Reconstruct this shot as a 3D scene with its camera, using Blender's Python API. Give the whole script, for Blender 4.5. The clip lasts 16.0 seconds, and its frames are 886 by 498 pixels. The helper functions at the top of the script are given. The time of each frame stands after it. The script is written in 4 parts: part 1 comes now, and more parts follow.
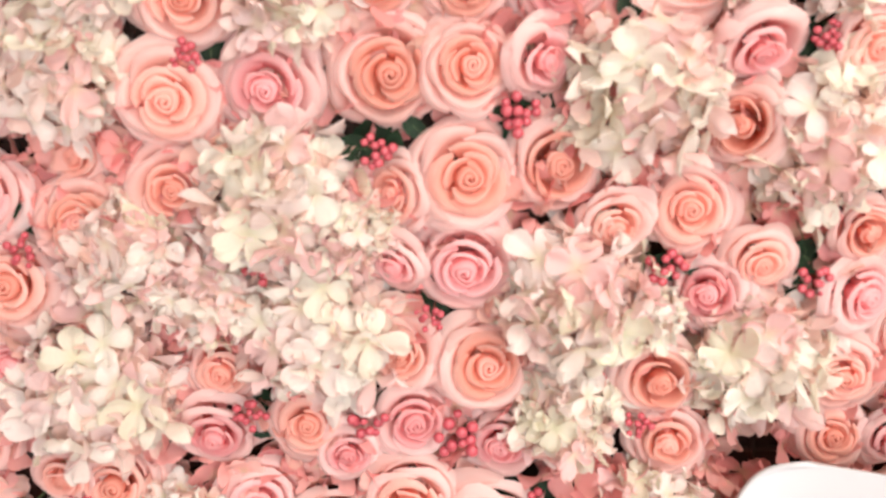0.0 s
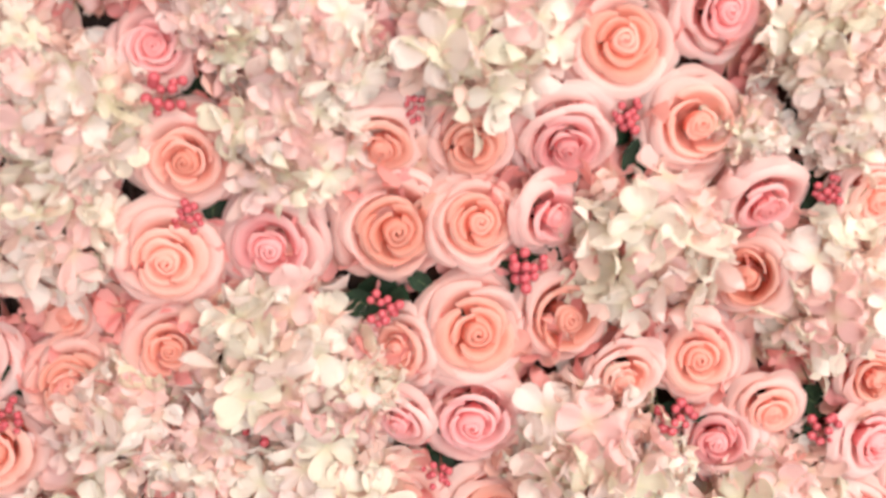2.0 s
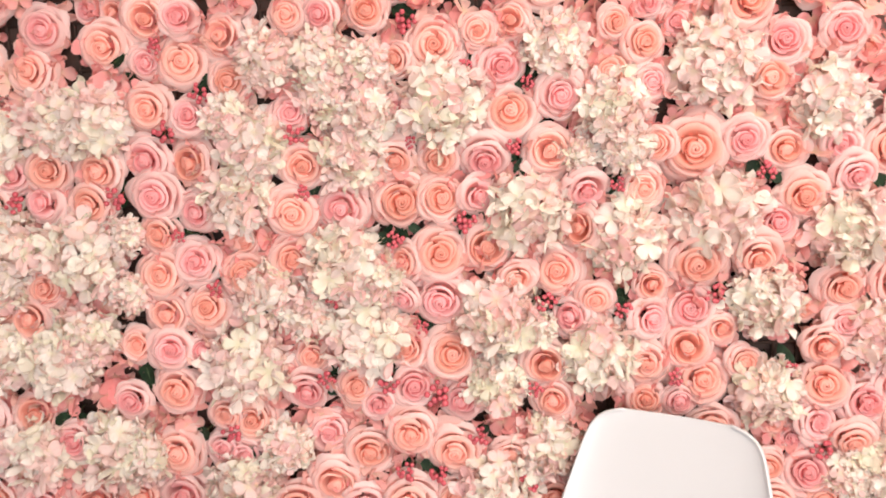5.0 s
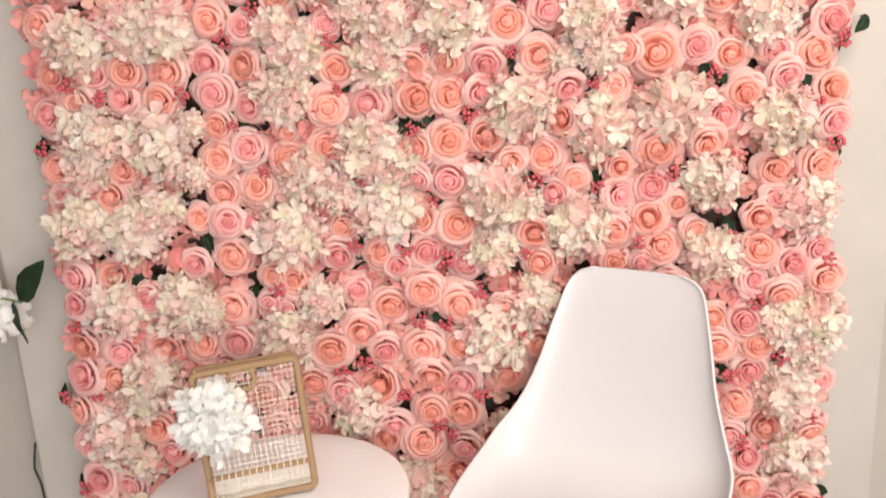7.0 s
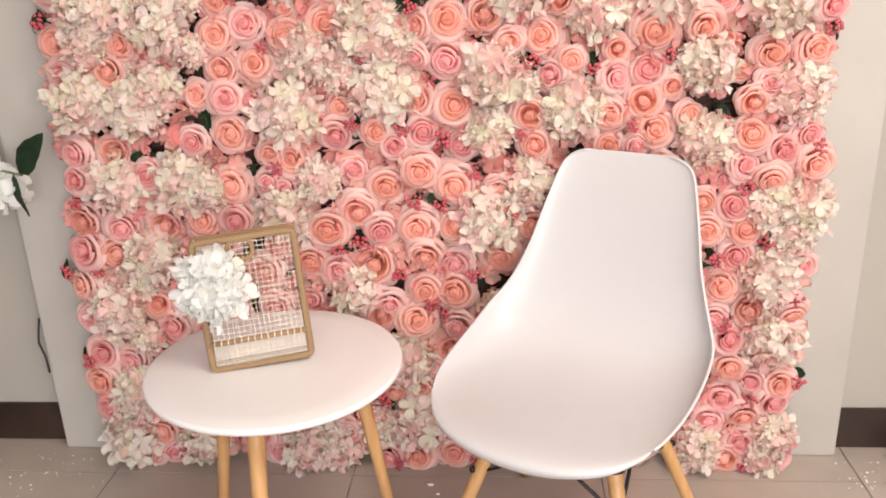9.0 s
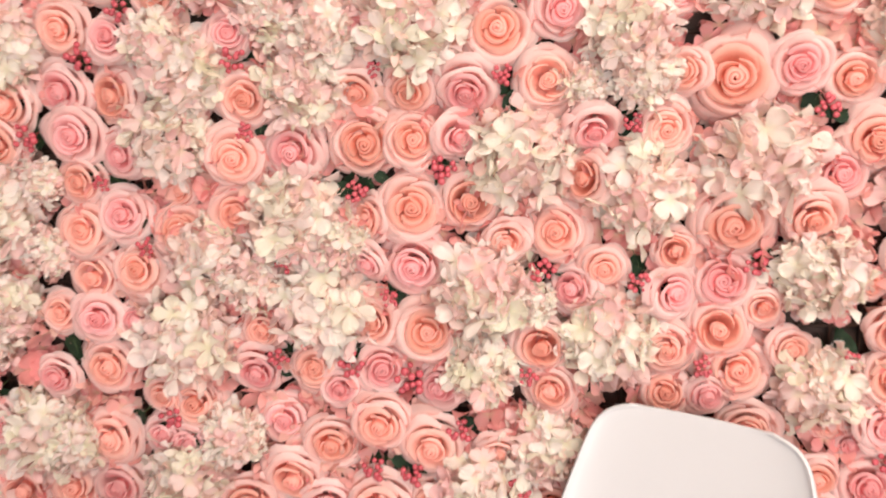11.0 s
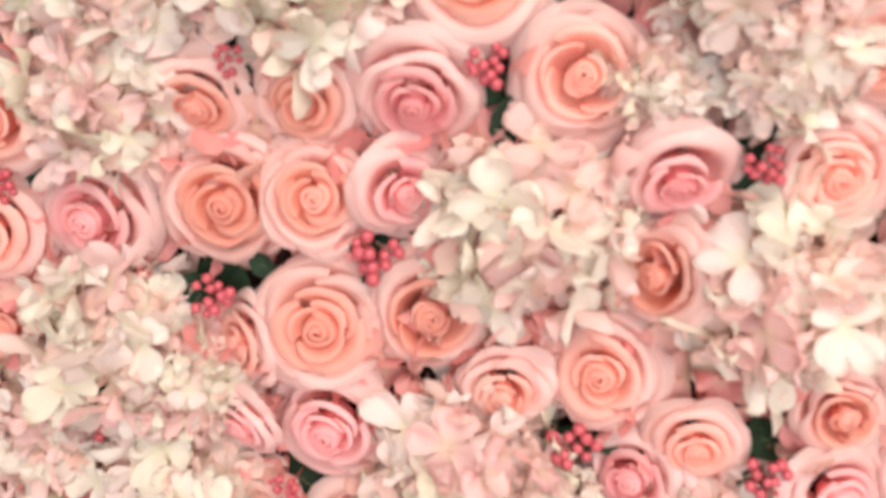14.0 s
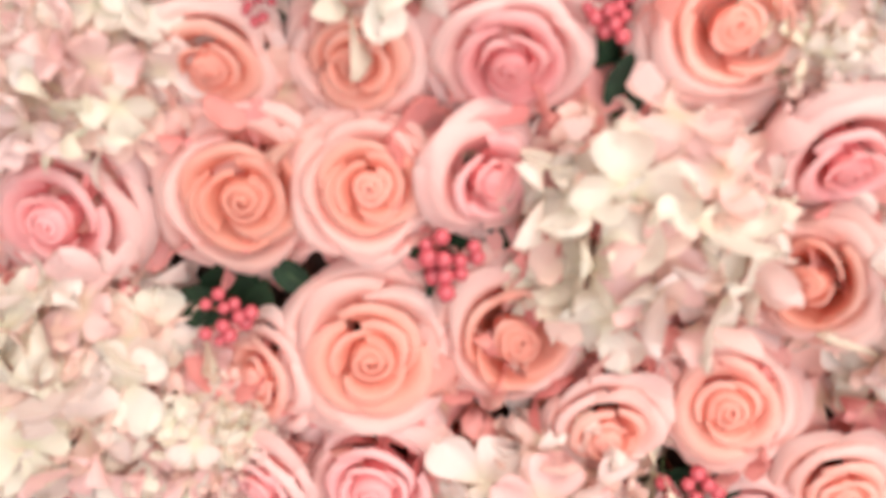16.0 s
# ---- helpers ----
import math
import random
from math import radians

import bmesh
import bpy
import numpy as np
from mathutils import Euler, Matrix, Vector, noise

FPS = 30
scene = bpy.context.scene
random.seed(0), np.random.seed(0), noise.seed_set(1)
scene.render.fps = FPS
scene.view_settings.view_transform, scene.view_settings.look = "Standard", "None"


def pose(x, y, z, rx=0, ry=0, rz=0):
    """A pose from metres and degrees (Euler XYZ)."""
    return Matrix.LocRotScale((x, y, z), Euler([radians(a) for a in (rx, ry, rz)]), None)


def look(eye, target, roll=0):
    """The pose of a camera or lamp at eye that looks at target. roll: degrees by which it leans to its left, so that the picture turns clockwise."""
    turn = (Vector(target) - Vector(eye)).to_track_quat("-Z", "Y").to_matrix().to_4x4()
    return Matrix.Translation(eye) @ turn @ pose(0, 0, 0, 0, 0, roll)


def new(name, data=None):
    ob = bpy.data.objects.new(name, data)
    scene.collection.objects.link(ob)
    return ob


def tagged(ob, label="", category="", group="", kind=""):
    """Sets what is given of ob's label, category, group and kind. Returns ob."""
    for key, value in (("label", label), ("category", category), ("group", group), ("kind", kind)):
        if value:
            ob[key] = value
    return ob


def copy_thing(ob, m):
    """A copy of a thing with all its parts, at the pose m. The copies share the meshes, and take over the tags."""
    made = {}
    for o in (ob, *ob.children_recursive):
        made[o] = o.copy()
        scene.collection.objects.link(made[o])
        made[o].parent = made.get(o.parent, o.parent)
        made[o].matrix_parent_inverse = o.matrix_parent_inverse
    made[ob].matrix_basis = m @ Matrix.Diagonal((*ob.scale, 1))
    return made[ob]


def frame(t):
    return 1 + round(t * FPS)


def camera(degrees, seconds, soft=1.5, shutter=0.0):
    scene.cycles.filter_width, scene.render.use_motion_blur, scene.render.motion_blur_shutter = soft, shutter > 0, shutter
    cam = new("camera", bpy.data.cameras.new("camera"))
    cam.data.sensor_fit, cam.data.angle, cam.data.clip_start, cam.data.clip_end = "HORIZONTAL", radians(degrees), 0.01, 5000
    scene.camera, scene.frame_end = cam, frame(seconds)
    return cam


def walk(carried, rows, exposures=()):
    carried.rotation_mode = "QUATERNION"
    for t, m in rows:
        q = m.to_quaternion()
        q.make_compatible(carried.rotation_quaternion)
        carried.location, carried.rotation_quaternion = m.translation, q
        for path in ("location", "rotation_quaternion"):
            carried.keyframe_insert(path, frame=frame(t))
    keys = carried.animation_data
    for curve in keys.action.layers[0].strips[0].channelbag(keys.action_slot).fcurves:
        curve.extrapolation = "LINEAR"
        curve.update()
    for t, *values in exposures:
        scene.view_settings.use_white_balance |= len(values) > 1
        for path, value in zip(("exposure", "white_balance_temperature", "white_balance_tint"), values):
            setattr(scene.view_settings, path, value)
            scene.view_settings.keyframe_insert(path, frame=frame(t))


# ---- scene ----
cam = camera(55.5, 16.0, soft=1.8, shutter=0.5)
METRES, EYE, TILT, LEAN, TURN = 2.8, 1.229, -17.8, 2.8, 0.0
ROWS = [
    (0.0, 0.0, 0.0, 0.0, 0.0, 0.0, -0.0),
    (0.5, -0.008, 0.0133, 0.0017, -1.32, 0.34, 0.42),
    (1.0, -0.0165, 0.0209, 0.0102, -3.27, 1.92, 1.16),
    (1.5, -0.018, 0.0173, 0.0224, -3.56, 3.53, 1.14),
    (2.0, -0.0134, 0.0033, 0.0265, -2.6, 4.53, 0.99),
    (2.5, 0.0011, -0.0295, 0.0235, -0.23, 5.91, 0.95),
    (3.0, 0.0276, -0.0847, 0.0101, 2.12, 5.7, -1.57),
    (3.5, 0.035, -0.1234, 0.0018, 2.52, 6.41, -0.73),
    (4.0, 0.0372, -0.166, -0.01, 3.13, 7.18, -0.63),
    (6.5, 0.0483, -0.3268, -0.072, 4.18, 4.42, -1.13),
    (7.0, 0.0446, -0.3503, -0.0888, 3.74, 3.03, -1.06),
    (7.5, 0.0424, -0.3605, -0.0982, 3.32, 1.29, -1.28),
    (8.0, 0.0464, -0.3621, -0.1052, 3.44, -0.16, -2.25),
    (8.5, 0.046, -0.3606, -0.1096, 3.42, -2.62, -2.21),
    (9.0, 0.0475, -0.3598, -0.118, 3.52, -2.47, -2.06),
    (9.5, 0.0486, -0.3374, -0.1077, 3.99, 0.61, -1.94),
    (10.0, 0.0628, -0.2721, -0.0733, 5.99, 3.98, -2.45),
    (12.5, 0.0883, -0.0159, 0.0193, 9.08, 2.36, -1.51),
    (13.0, 0.0992, 0.0106, 0.0257, 11.28, 1.2, -2.28),
    (13.5, 0.0946, 0.0294, 0.0278, 12.01, 0.54, -2.19),
    (14.0, 0.072, 0.0516, 0.0362, 9.6, 1.59, -1.43),
    (14.5, 0.0551, 0.0724, 0.043, 6.6, 1.71, -0.31),
    (15.0, 0.0429, 0.0833, 0.0447, 4.68, 2.26, -0.12),
    (15.5, 0.0347, 0.089, 0.0431, 3.58, 2.24, 0.19),
    (16.0, 0.0301, 0.0923, 0.0379, 3.22, 1.54, -0.5),
]
walk(cam, [(t, pose(0, 0, EYE, TILT, LEAN, TURN) @ pose(METRES * x, METRES * y, METRES * z, 90 + pitch, roll, yaw)) for t, x, y, z, yaw, pitch, roll in ROWS],
     exposures=[(0.0, 0.13, 6500, 10), (4.0, 0.12, 6500, 10), (6.5, -0.02, 6800, 12), (7.5, -0.06, 6800, 12), (8.5, -0.06, 6720, 12), (9.5, -0.08, 6850, 13), (10.2, -0.06, 6950, 14), (12.3, 0.03, 6500, 10), (14.0, -0.01, 6500, 11), (14.5, 0.0, 6450, 11), (16.0, 0.11, 6400, 10)])
cam.data.dof.use_dof, cam.data.dof.focus_distance, cam.data.dof.aperture_fstop = True, 1.6, 7.0

# ---------------------------------------------------------------- light
world = bpy.data.worlds.new("world")
world.use_nodes = True
scene.world = world
sky = world.node_tree.nodes.new("ShaderNodeTexSky")
sky.sky_type = 'NISHITA'
sky.sun_disc = False
sky.sun_elevation = radians(40)
sky.sun_rotation = radians(120)
world.node_tree.links.new(sky.outputs[0], world.node_tree.nodes["Background"].inputs[0])
world.node_tree.nodes["Background"].inputs[1].default_value = 0.1


def area(name, eye, target, sx, sy, watts, colour):
    d = bpy.data.lights.new(name, 'AREA')
    d.shape, d.size, d.size_y, d.energy, d.color = 'RECTANGLE', sx, sy, watts, colour
    ob = new(name, d)
    ob.matrix_world = look(eye, target)
    return ob


# daylight in the window opening behind the camera, and the ceiling's lamp
area("window_daylight", (1.05, -3.42, 1.40), (0.3, 0.0, 1.10), 3.1, 2.1, 174, (1.0, 0.958, 0.94))
area("ceiling_lamp_light", (1.1, -0.75, 2.70), (1.1, -0.70, 0.0), 0.9, 0.9, 62, (1.0, 0.87, 0.74))


# ---------------------------------------------------------------- materials
def shader(name):
    m = bpy.data.materials.new(name)
    m.use_nodes = True
    nt = m.node_tree
    return m, nt, nt.nodes["Principled BSDF"]


def ramp_noise(nt, scale, c0, c1, lo=0.35, hi=0.65, detail=4.0, coords="Object"):
    tc = nt.nodes.new("ShaderNodeTexCoord")
    nz = nt.nodes.new("ShaderNodeTexNoise")
    nz.inputs["Scale"].default_value = scale
    nz.inputs["Detail"].default_value = detail
    nt.links.new(tc.outputs[coords], nz.inputs["Vector"])
    cr = nt.nodes.new("ShaderNodeValToRGB")
    cr.color_ramp.elements[0].position, cr.color_ramp.elements[1].position = lo, hi
    cr.color_ramp.elements[0].color, cr.color_ramp.elements[1].color = (*c0, 1), (*c1, 1)
    nt.links.new(nz.outputs["Fac"], cr.inputs[0])
    return tc, nz, cr


def bumped(nt, bsdf, height, strength, distance):
    b = nt.nodes.new("ShaderNodeBump")
    b.inputs["Strength"].default_value, b.inputs["Distance"].default_value = strength, distance
    nt.links.new(height, b.inputs["Height"])
    nt.links.new(b.outputs[0], bsdf.inputs["Normal"])


def plain(name, c0, c1, scale=6.0, rough=0.5, bump=0.0, bump_scale=60.0, metal=0.0):
    m, nt, p = shader(name)
    tc, nz, cr = ramp_noise(nt, scale, c0, c1)
    nt.links.new(cr.outputs[0], p.inputs["Base Color"])
    p.inputs["Roughness"].default_value, p.inputs["Metallic"].default_value = rough, metal
    if bump:
        fine = nt.nodes.new("ShaderNodeTexNoise")
        fine.inputs["Scale"].default_value = bump_scale
        nt.links.new(tc.outputs["Object"], fine.inputs["Vector"])
        bumped(nt, p, fine.outputs["Fac"], bump, 0.002)
    return m


def cloth_petal(name, stops, glow=0.28, vary=0.10, vein=70.0):
    """Silk petal: colour runs from the petal's foot to its lip (attribute lip), varied piece by piece; light shines through."""
    m, nt, p = shader(name)
    at = nt.nodes.new("ShaderNodeAttribute")
    at.attribute_name = "lip"
    cr = nt.nodes.new("ShaderNodeValToRGB")
    els = cr.color_ramp.elements
    while len(els) < len(stops):
        els.new(0.5)
    for e, (pos, c) in zip(els, stops):
        e.position, e.color = pos, (*c, 1)
    tc = nt.nodes.new("ShaderNodeTexCoord")
    nz = nt.nodes.new("ShaderNodeTexNoise")
    nz.inputs["Scale"].default_value = 3.5
    nt.links.new(tc.outputs["Object"], nz.inputs["Vector"])
    info = nt.nodes.new("ShaderNodeObjectInfo")
    mix = nt.nodes.new("ShaderNodeMath")
    mix.operation = 'MULTIPLY_ADD'
    mix.inputs[1].default_value, mix.inputs[2].default_value = 0.30, -0.15
    nt.links.new(nz.outputs["Fac"], mix.inputs[0])
    add = nt.nodes.new("ShaderNodeMath")
    nt.links.new(at.outputs["Fac"], add.inputs[0])
    nt.links.new(mix.outputs[0], add.inputs[1])
    nt.links.new(add.outputs[0], cr.inputs[0])
    hsv = nt.nodes.new("ShaderNodeHueSaturation")
    val = nt.nodes.new("ShaderNodeMapRange")
    val.inputs["To Min"].default_value, val.inputs["To Max"].default_value = 1 - vary, 1 + vary * 0.6
    nt.links.new(info.outputs["Random"], val.inputs["Value"])
    nt.links.new(val.outputs[0], hsv.inputs["Value"])
    sat = nt.nodes.new("ShaderNodeMapRange")
    sat.inputs["From Min"].default_value, sat.inputs["From Max"].default_value = 1.0, 0.0
    sat.inputs["To Min"].default_value, sat.inputs["To Max"].default_value = 1 - 1.6 * vary, 1 + 1.6 * vary
    nt.links.new(info.outputs["Random"], sat.inputs["Value"])
    nt.links.new(sat.outputs[0], hsv.inputs["Saturation"])
    nt.links.new(cr.outputs[0], hsv.inputs["Color"])
    nt.links.new(hsv.outputs[0], p.inputs["Base Color"])
    p.inputs["Roughness"].default_value = 0.75
    p.inputs["Specular IOR Level"].default_value = 0.2
    weave = nt.nodes.new("ShaderNodeTexNoise")
    weave.inputs["Scale"].default_value, weave.inputs["Detail"].default_value = vein, 3.0
    nt.links.new(tc.outputs["Object"], weave.inputs["Vector"])
    bumped(nt, p, weave.outputs["Fac"], 0.25, 0.002)
    tr = nt.nodes.new("ShaderNodeBsdfTranslucent")
    nt.links.new(hsv.outputs[0], tr.inputs["Color"])
    ms = nt.nodes.new("ShaderNodeMixShader")
    ms.inputs[0].default_value = glow
    nt.links.new(p.outputs[0], ms.inputs[1])
    nt.links.new(tr.outputs[0], ms.inputs[2])
    nt.links.new(ms.outputs[0], nt.nodes["Material Output"].inputs["Surface"])
    return m


def floret_cloth(name, colours, per_island=False):
    """Hydrangea silk: each floret takes one of several tints; the foot of the petals is greener."""
    m, nt, p = shader(name)
    if per_island:
        rnd = nt.nodes.new("ShaderNodeNewGeometry").outputs["Random Per Island"]
    else:
        rnd = nt.nodes.new("ShaderNodeObjectInfo").outputs["Random"]
    cr = nt.nodes.new("ShaderNodeValToRGB")
    els = cr.color_ramp.elements
    while len(els) < len(colours):
        els.new(0.5)
    for e, (pos, c) in zip(els, colours):
        e.position, e.color = pos, (*c, 1)
    nt.links.new(rnd, cr.inputs[0])
    tc = nt.nodes.new("ShaderNodeTexCoord")
    nz = nt.nodes.new("ShaderNodeTexNoise")
    nz.inputs["Scale"].default_value = 45.0
    nt.links.new(tc.outputs["Object"], nz.inputs["Vector"])
    at = nt.nodes.new("ShaderNodeAttribute")
    at.attribute_name = "lip"
    mr = nt.nodes.new("ShaderNodeMapRange")
    mr.inputs["From Min"].default_value, mr.inputs["From Max"].default_value = 0.0, 0.40
    mr.inputs["To Min"].default_value, mr.inputs["To Max"].default_value = 0.15 if name.startswith("white") else 0.45, 0.0
    nt.links.new(at.outputs["Fac"], mr.inputs["Value"])
    mx = nt.nodes.new("ShaderNodeMix")
    mx.data_type = 'RGBA'
    mx.inputs[7].default_value = (0.74, 0.73, 0.44, 1)
    nt.links.new(mr.outputs[0], mx.inputs[0])
    nt.links.new(cr.outputs[0], mx.inputs[6])
    blot = nt.nodes.new("ShaderNodeMix")
    blot.data_type = 'RGBA'
    blot.inputs[7].default_value = (0.90, 0.55, 0.54, 1)
    mr2 = nt.nodes.new("ShaderNodeMapRange")
    mr2.inputs["From Min"].default_value, mr2.inputs["From Max"].default_value = 0.52, 0.75
    mr2.inputs["To Max"].default_value = 0.34 if not name.startswith("white") else 0.0
    nt.links.new(nz.outputs["Fac"], mr2.inputs["Value"])
    nt.links.new(mr2.outputs[0], blot.inputs[0])
    nt.links.new(mx.outputs[2], blot.inputs[6])
    nt.links.new(blot.outputs[2], p.inputs["Base Color"])
    p.inputs["Roughness"].default_value = 0.8
    p.inputs["Specular IOR Level"].default_value = 0.2
    fine = nt.nodes.new("ShaderNodeTexNoise")
    fine.inputs["Scale"].default_value = 220.0
    nt.links.new(tc.outputs["Object"], fine.inputs["Vector"])
    bumped(nt, p, fine.outputs["Fac"], 0.3, 0.001)
    tr = nt.nodes.new("ShaderNodeBsdfTranslucent")
    nt.links.new(blot.outputs[2], tr.inputs["Color"])
    ms = nt.nodes.new("ShaderNodeMixShader")
    ms.inputs[0].default_value = 0.48
    nt.links.new(p.outputs[0], ms.inputs[1])
    nt.links.new(tr.outputs[0], ms.inputs[2])
    nt.links.new(ms.outputs[0], nt.nodes["Material Output"].inputs["Surface"])
    return m


PEACH = cloth_petal("peach_silk", [(0.0, (0.97, 0.47, 0.37)), (0.5, (0.97, 0.55, 0.46)), (0.85, (0.97, 0.60, 0.52)), (1.0, (0.97, 0.70, 0.63))], 0.56)
PEACH_OUTER = cloth_petal("pale_peach_silk", [(0.0, (0.95, 0.50, 0.43)), (0.5, (0.96, 0.63, 0.57)), (0.85, (0.96, 0.69, 0.65)), (1.0, (0.96, 0.76, 0.73))], 0.56)
PINK = cloth_petal("pink_silk", [(0.0, (0.95, 0.39, 0.41)), (0.4, (0.95, 0.47, 0.49)), (0.85, (0.95, 0.57, 0.58)), (1.0, (0.95, 0.68, 0.68))], 0.56)
PINK_OUTER = cloth_petal("pale_pink_silk", [(0.0, (0.95, 0.53, 0.52)), (0.5, (0.95, 0.65, 0.63)), (0.85, (0.95, 0.70, 0.68)), (1.0, (0.96, 0.78, 0.76))], 0.56)
HYDRANGEA = floret_cloth("blush_hydrangea_silk", [(0.0, (0.84, 0.83, 0.68)), (0.20, (0.91, 0.89, 0.81)), (0.50, (0.92, 0.88, 0.84)), (0.66, (0.91, 0.77, 0.73)), (0.81, (0.93, 0.64, 0.63)), (0.92, (0.92, 0.74, 0.72)), (1.0, (0.88, 0.85, 0.82))])
HYDRANGEA_IN = floret_cloth("inner_hydrangea_silk", [(0.0, (0.84, 0.82, 0.60)), (0.5, (0.92, 0.75, 0.67)), (1.0, (0.94, 0.61, 0.59))], True)
FILLER = floret_cloth("filler_silk", [(0.0, (0.86, 0.36, 0.36)), (0.6, (0.90, 0.48, 0.45)), (1.0, (0.88, 0.62, 0.54))], True)
WHITE_FLOWER = floret_cloth("white_silk", [(0.0, (0.90, 0.92, 0.92)), (0.6, (0.90, 0.92, 0.92)), (1.0, (0.89, 0.91, 0.85))])
WHITE_FLOWER_IN = floret_cloth("white_inner_silk", [(0.0, (0.88, 0.90, 0.86)), (1.0, (0.90, 0.90, 0.84))], True)
BERRY = plain("berry_red", (0.35, 0.04, 0.06), (0.54, 0.10, 0.125), 25.0, 0.40)
BERRY_STEM = plain("berry_stem", (0.30, 0.05, 0.05), (0.40, 0.12, 0.08), 30.0, 0.6)
# kept very dark, so the leaves also deepen the shaded gaps between flowers
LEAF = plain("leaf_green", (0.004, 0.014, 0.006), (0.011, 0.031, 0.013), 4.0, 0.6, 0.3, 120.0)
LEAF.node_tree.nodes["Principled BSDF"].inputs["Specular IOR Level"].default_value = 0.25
LEAF_BROWN = plain("leaf_russet", (0.08, 0.04, 0.03), (0.05, 0.06, 0.03), 30.0, 0.5)
STEM = plain("stem_green", (0.05, 0.09, 0.03), (0.09, 0.13, 0.05), 30.0, 0.6)
# dark brown stands in for shade between the flowers; the board is white
GRID_SHADE = plain("grid_gap_shade", (0.035, 0.020, 0.015), (0.06, 0.032, 0.024), 20.0, 0.7)
BOARD = plain("white_board", (0.38, 0.365, 0.34), (0.43, 0.41, 0.385), 3.0, 0.55, 0.15, 35.0)
WALL = plain("cream_wall_paint", (0.325, 0.31, 0.28), (0.37, 0.35, 0.318), 1.2, 0.75, 0.2, 90.0)
CEIL = plain("ceiling_paint", (0.78, 0.77, 0.75), (0.82, 0.81, 0.79), 1.0, 0.8)
BASE = plain("dark_skirting", (0.022, 0.012, 0.010), (0.035, 0.020, 0.016), 8.0, 0.35)
GROUT = plain("tile_grout", (0.24, 0.20, 0.175), (0.30, 0.255, 0.225), 20.0, 0.85)
TILE = plain("beige_floor_tile", (0.34, 0.29, 0.255), (0.41, 0.36, 0.32), 3.5, 0.28, 0.06, 25.0)
CRUMB = plain("white_crumb", (0.80, 0.80, 0.78), (0.86, 0.86, 0.84), 60.0, 0.9)
PLASTIC = plain("white_plastic", (0.51, 0.51, 0.53), (0.54, 0.54, 0.56), 2.0, 0.38, 0.04, 300.0)
TABLE_TOP = plain("white_lacquer", (0.70, 0.70, 0.72), (0.73, 0.73, 0.75), 2.5, 0.33, 0.05, 60.0)
BLACK = plain("black_metal", (0.012, 0.012, 0.013), (0.022, 0.022, 0.024), 20.0, 0.4, 0.0, 60.0, 0.6)
CABLE = plain("black_cable", (0.012, 0.012, 0.013), (0.02, 0.02, 0.02), 20.0, 0.5)
CORD = plain("cream_cord", (0.84, 0.80, 0.70), (0.90, 0.87, 0.79), 80.0, 0.85, 0.4, 400.0)


def wood(name, c0, c1):
    m, nt, p = shader(name)
    tc = nt.nodes.new("ShaderNodeTexCoord")
    mp = nt.nodes.new("ShaderNodeMapping")
    mp.inputs["Scale"].default_value = (60.0, 60.0, 5.0)
    nz = nt.nodes.new("ShaderNodeTexNoise")
    nz.inputs["Scale"].default_value, nz.inputs["Detail"].default_value = 1.0, 6.0
    cr = nt.nodes.new("ShaderNodeValToRGB")
    cr.color_ramp.elements[0].position, cr.color_ramp.elements[1].position = 0.3, 0.7
    cr.color_ramp.elements[0].color, cr.color_ramp.elements[1].color = (*c0, 1), (*c1, 1)
    nt.links.new(tc.outputs["Object"], mp.inputs["Vector"])
    nt.links.new(mp.outputs[0], nz.inputs["Vector"])
    nt.links.new(nz.outputs["Fac"], cr.inputs[0])
    nt.links.new(cr.outputs[0], p.inputs["Base Color"])
    p.inputs["Roughness"].default_value = 0.42
    bumped(nt, p, nz.outputs["Fac"], 0.1, 0.001)
    return m


BEECH = wood("beech_wood", (0.46, 0.25, 0.10), (0.60, 0.36, 0.17))


def rope(name):
    m, nt, p = shader(name)
    tc = nt.nodes.new("ShaderNodeTexCoord")
    wv = nt.nodes.new("ShaderNodeTexWave")
    wv.bands_direction = 'DIAGONAL'
    wv.inputs["Scale"].default_value, wv.inputs["Distortion"].default_value = 170.0, 2.0
    nt.links.new(tc.outputs["Object"], wv.inputs["Vector"])
    cr = nt.nodes.new("ShaderNodeValToRGB")
    cr.color_ramp.elements[0].color, cr.color_ramp.elements[1].color = (0.25, 0.16, 0.085, 1), (0.34, 0.225, 0.125, 1)
    nt.links.new(wv.outputs["Fac"], cr.inputs[0])
    nt.links.new(cr.outputs[0], p.inputs["Base Color"])
    p.inputs["Roughness"].default_value = 0.85
    bumped(nt, p, wv.outputs["Fac"], 0.4, 0.002)
    return m


RATTAN = rope("wrapped_rattan")


# ---------------------------------------------------------------- building helpers
def mesh_of(name, bm, material, smooth=True):
    me = bpy.data.meshes.new(name)
    bm.to_mesh(me)
    bm.free()
    if smooth:
        for f in me.polygons:
            f.use_smooth = True
    me.materials.append(material)
    return me


def raw_mesh(name, verts, faces, material, lip=None, smooth=True):
    me = bpy.data.meshes.new(name)
    me.from_pydata([tuple(v) for v in verts], [], faces)
    if lip is not None:
        me.attributes.new("lip", 'FLOAT', 'POINT').data.foreach_set("value", [float(v) for v in lip])
    if smooth:
        me.polygons.foreach_set("use_smooth", [True] * len(me.polygons))
    me.materials.append(material)
    me.update()
    return me


def child(name, me, parent, m=None, label=""):
    ob = new(name, me)
    ob.parent = parent
    if m is not None:
        ob.matrix_basis = m
    if label:
        ob["label"] = label
    return ob


def part(name, bm, material, parent, label="", smooth=True):
    return child(name, mesh_of(name, bm, material, smooth), parent, None, label)


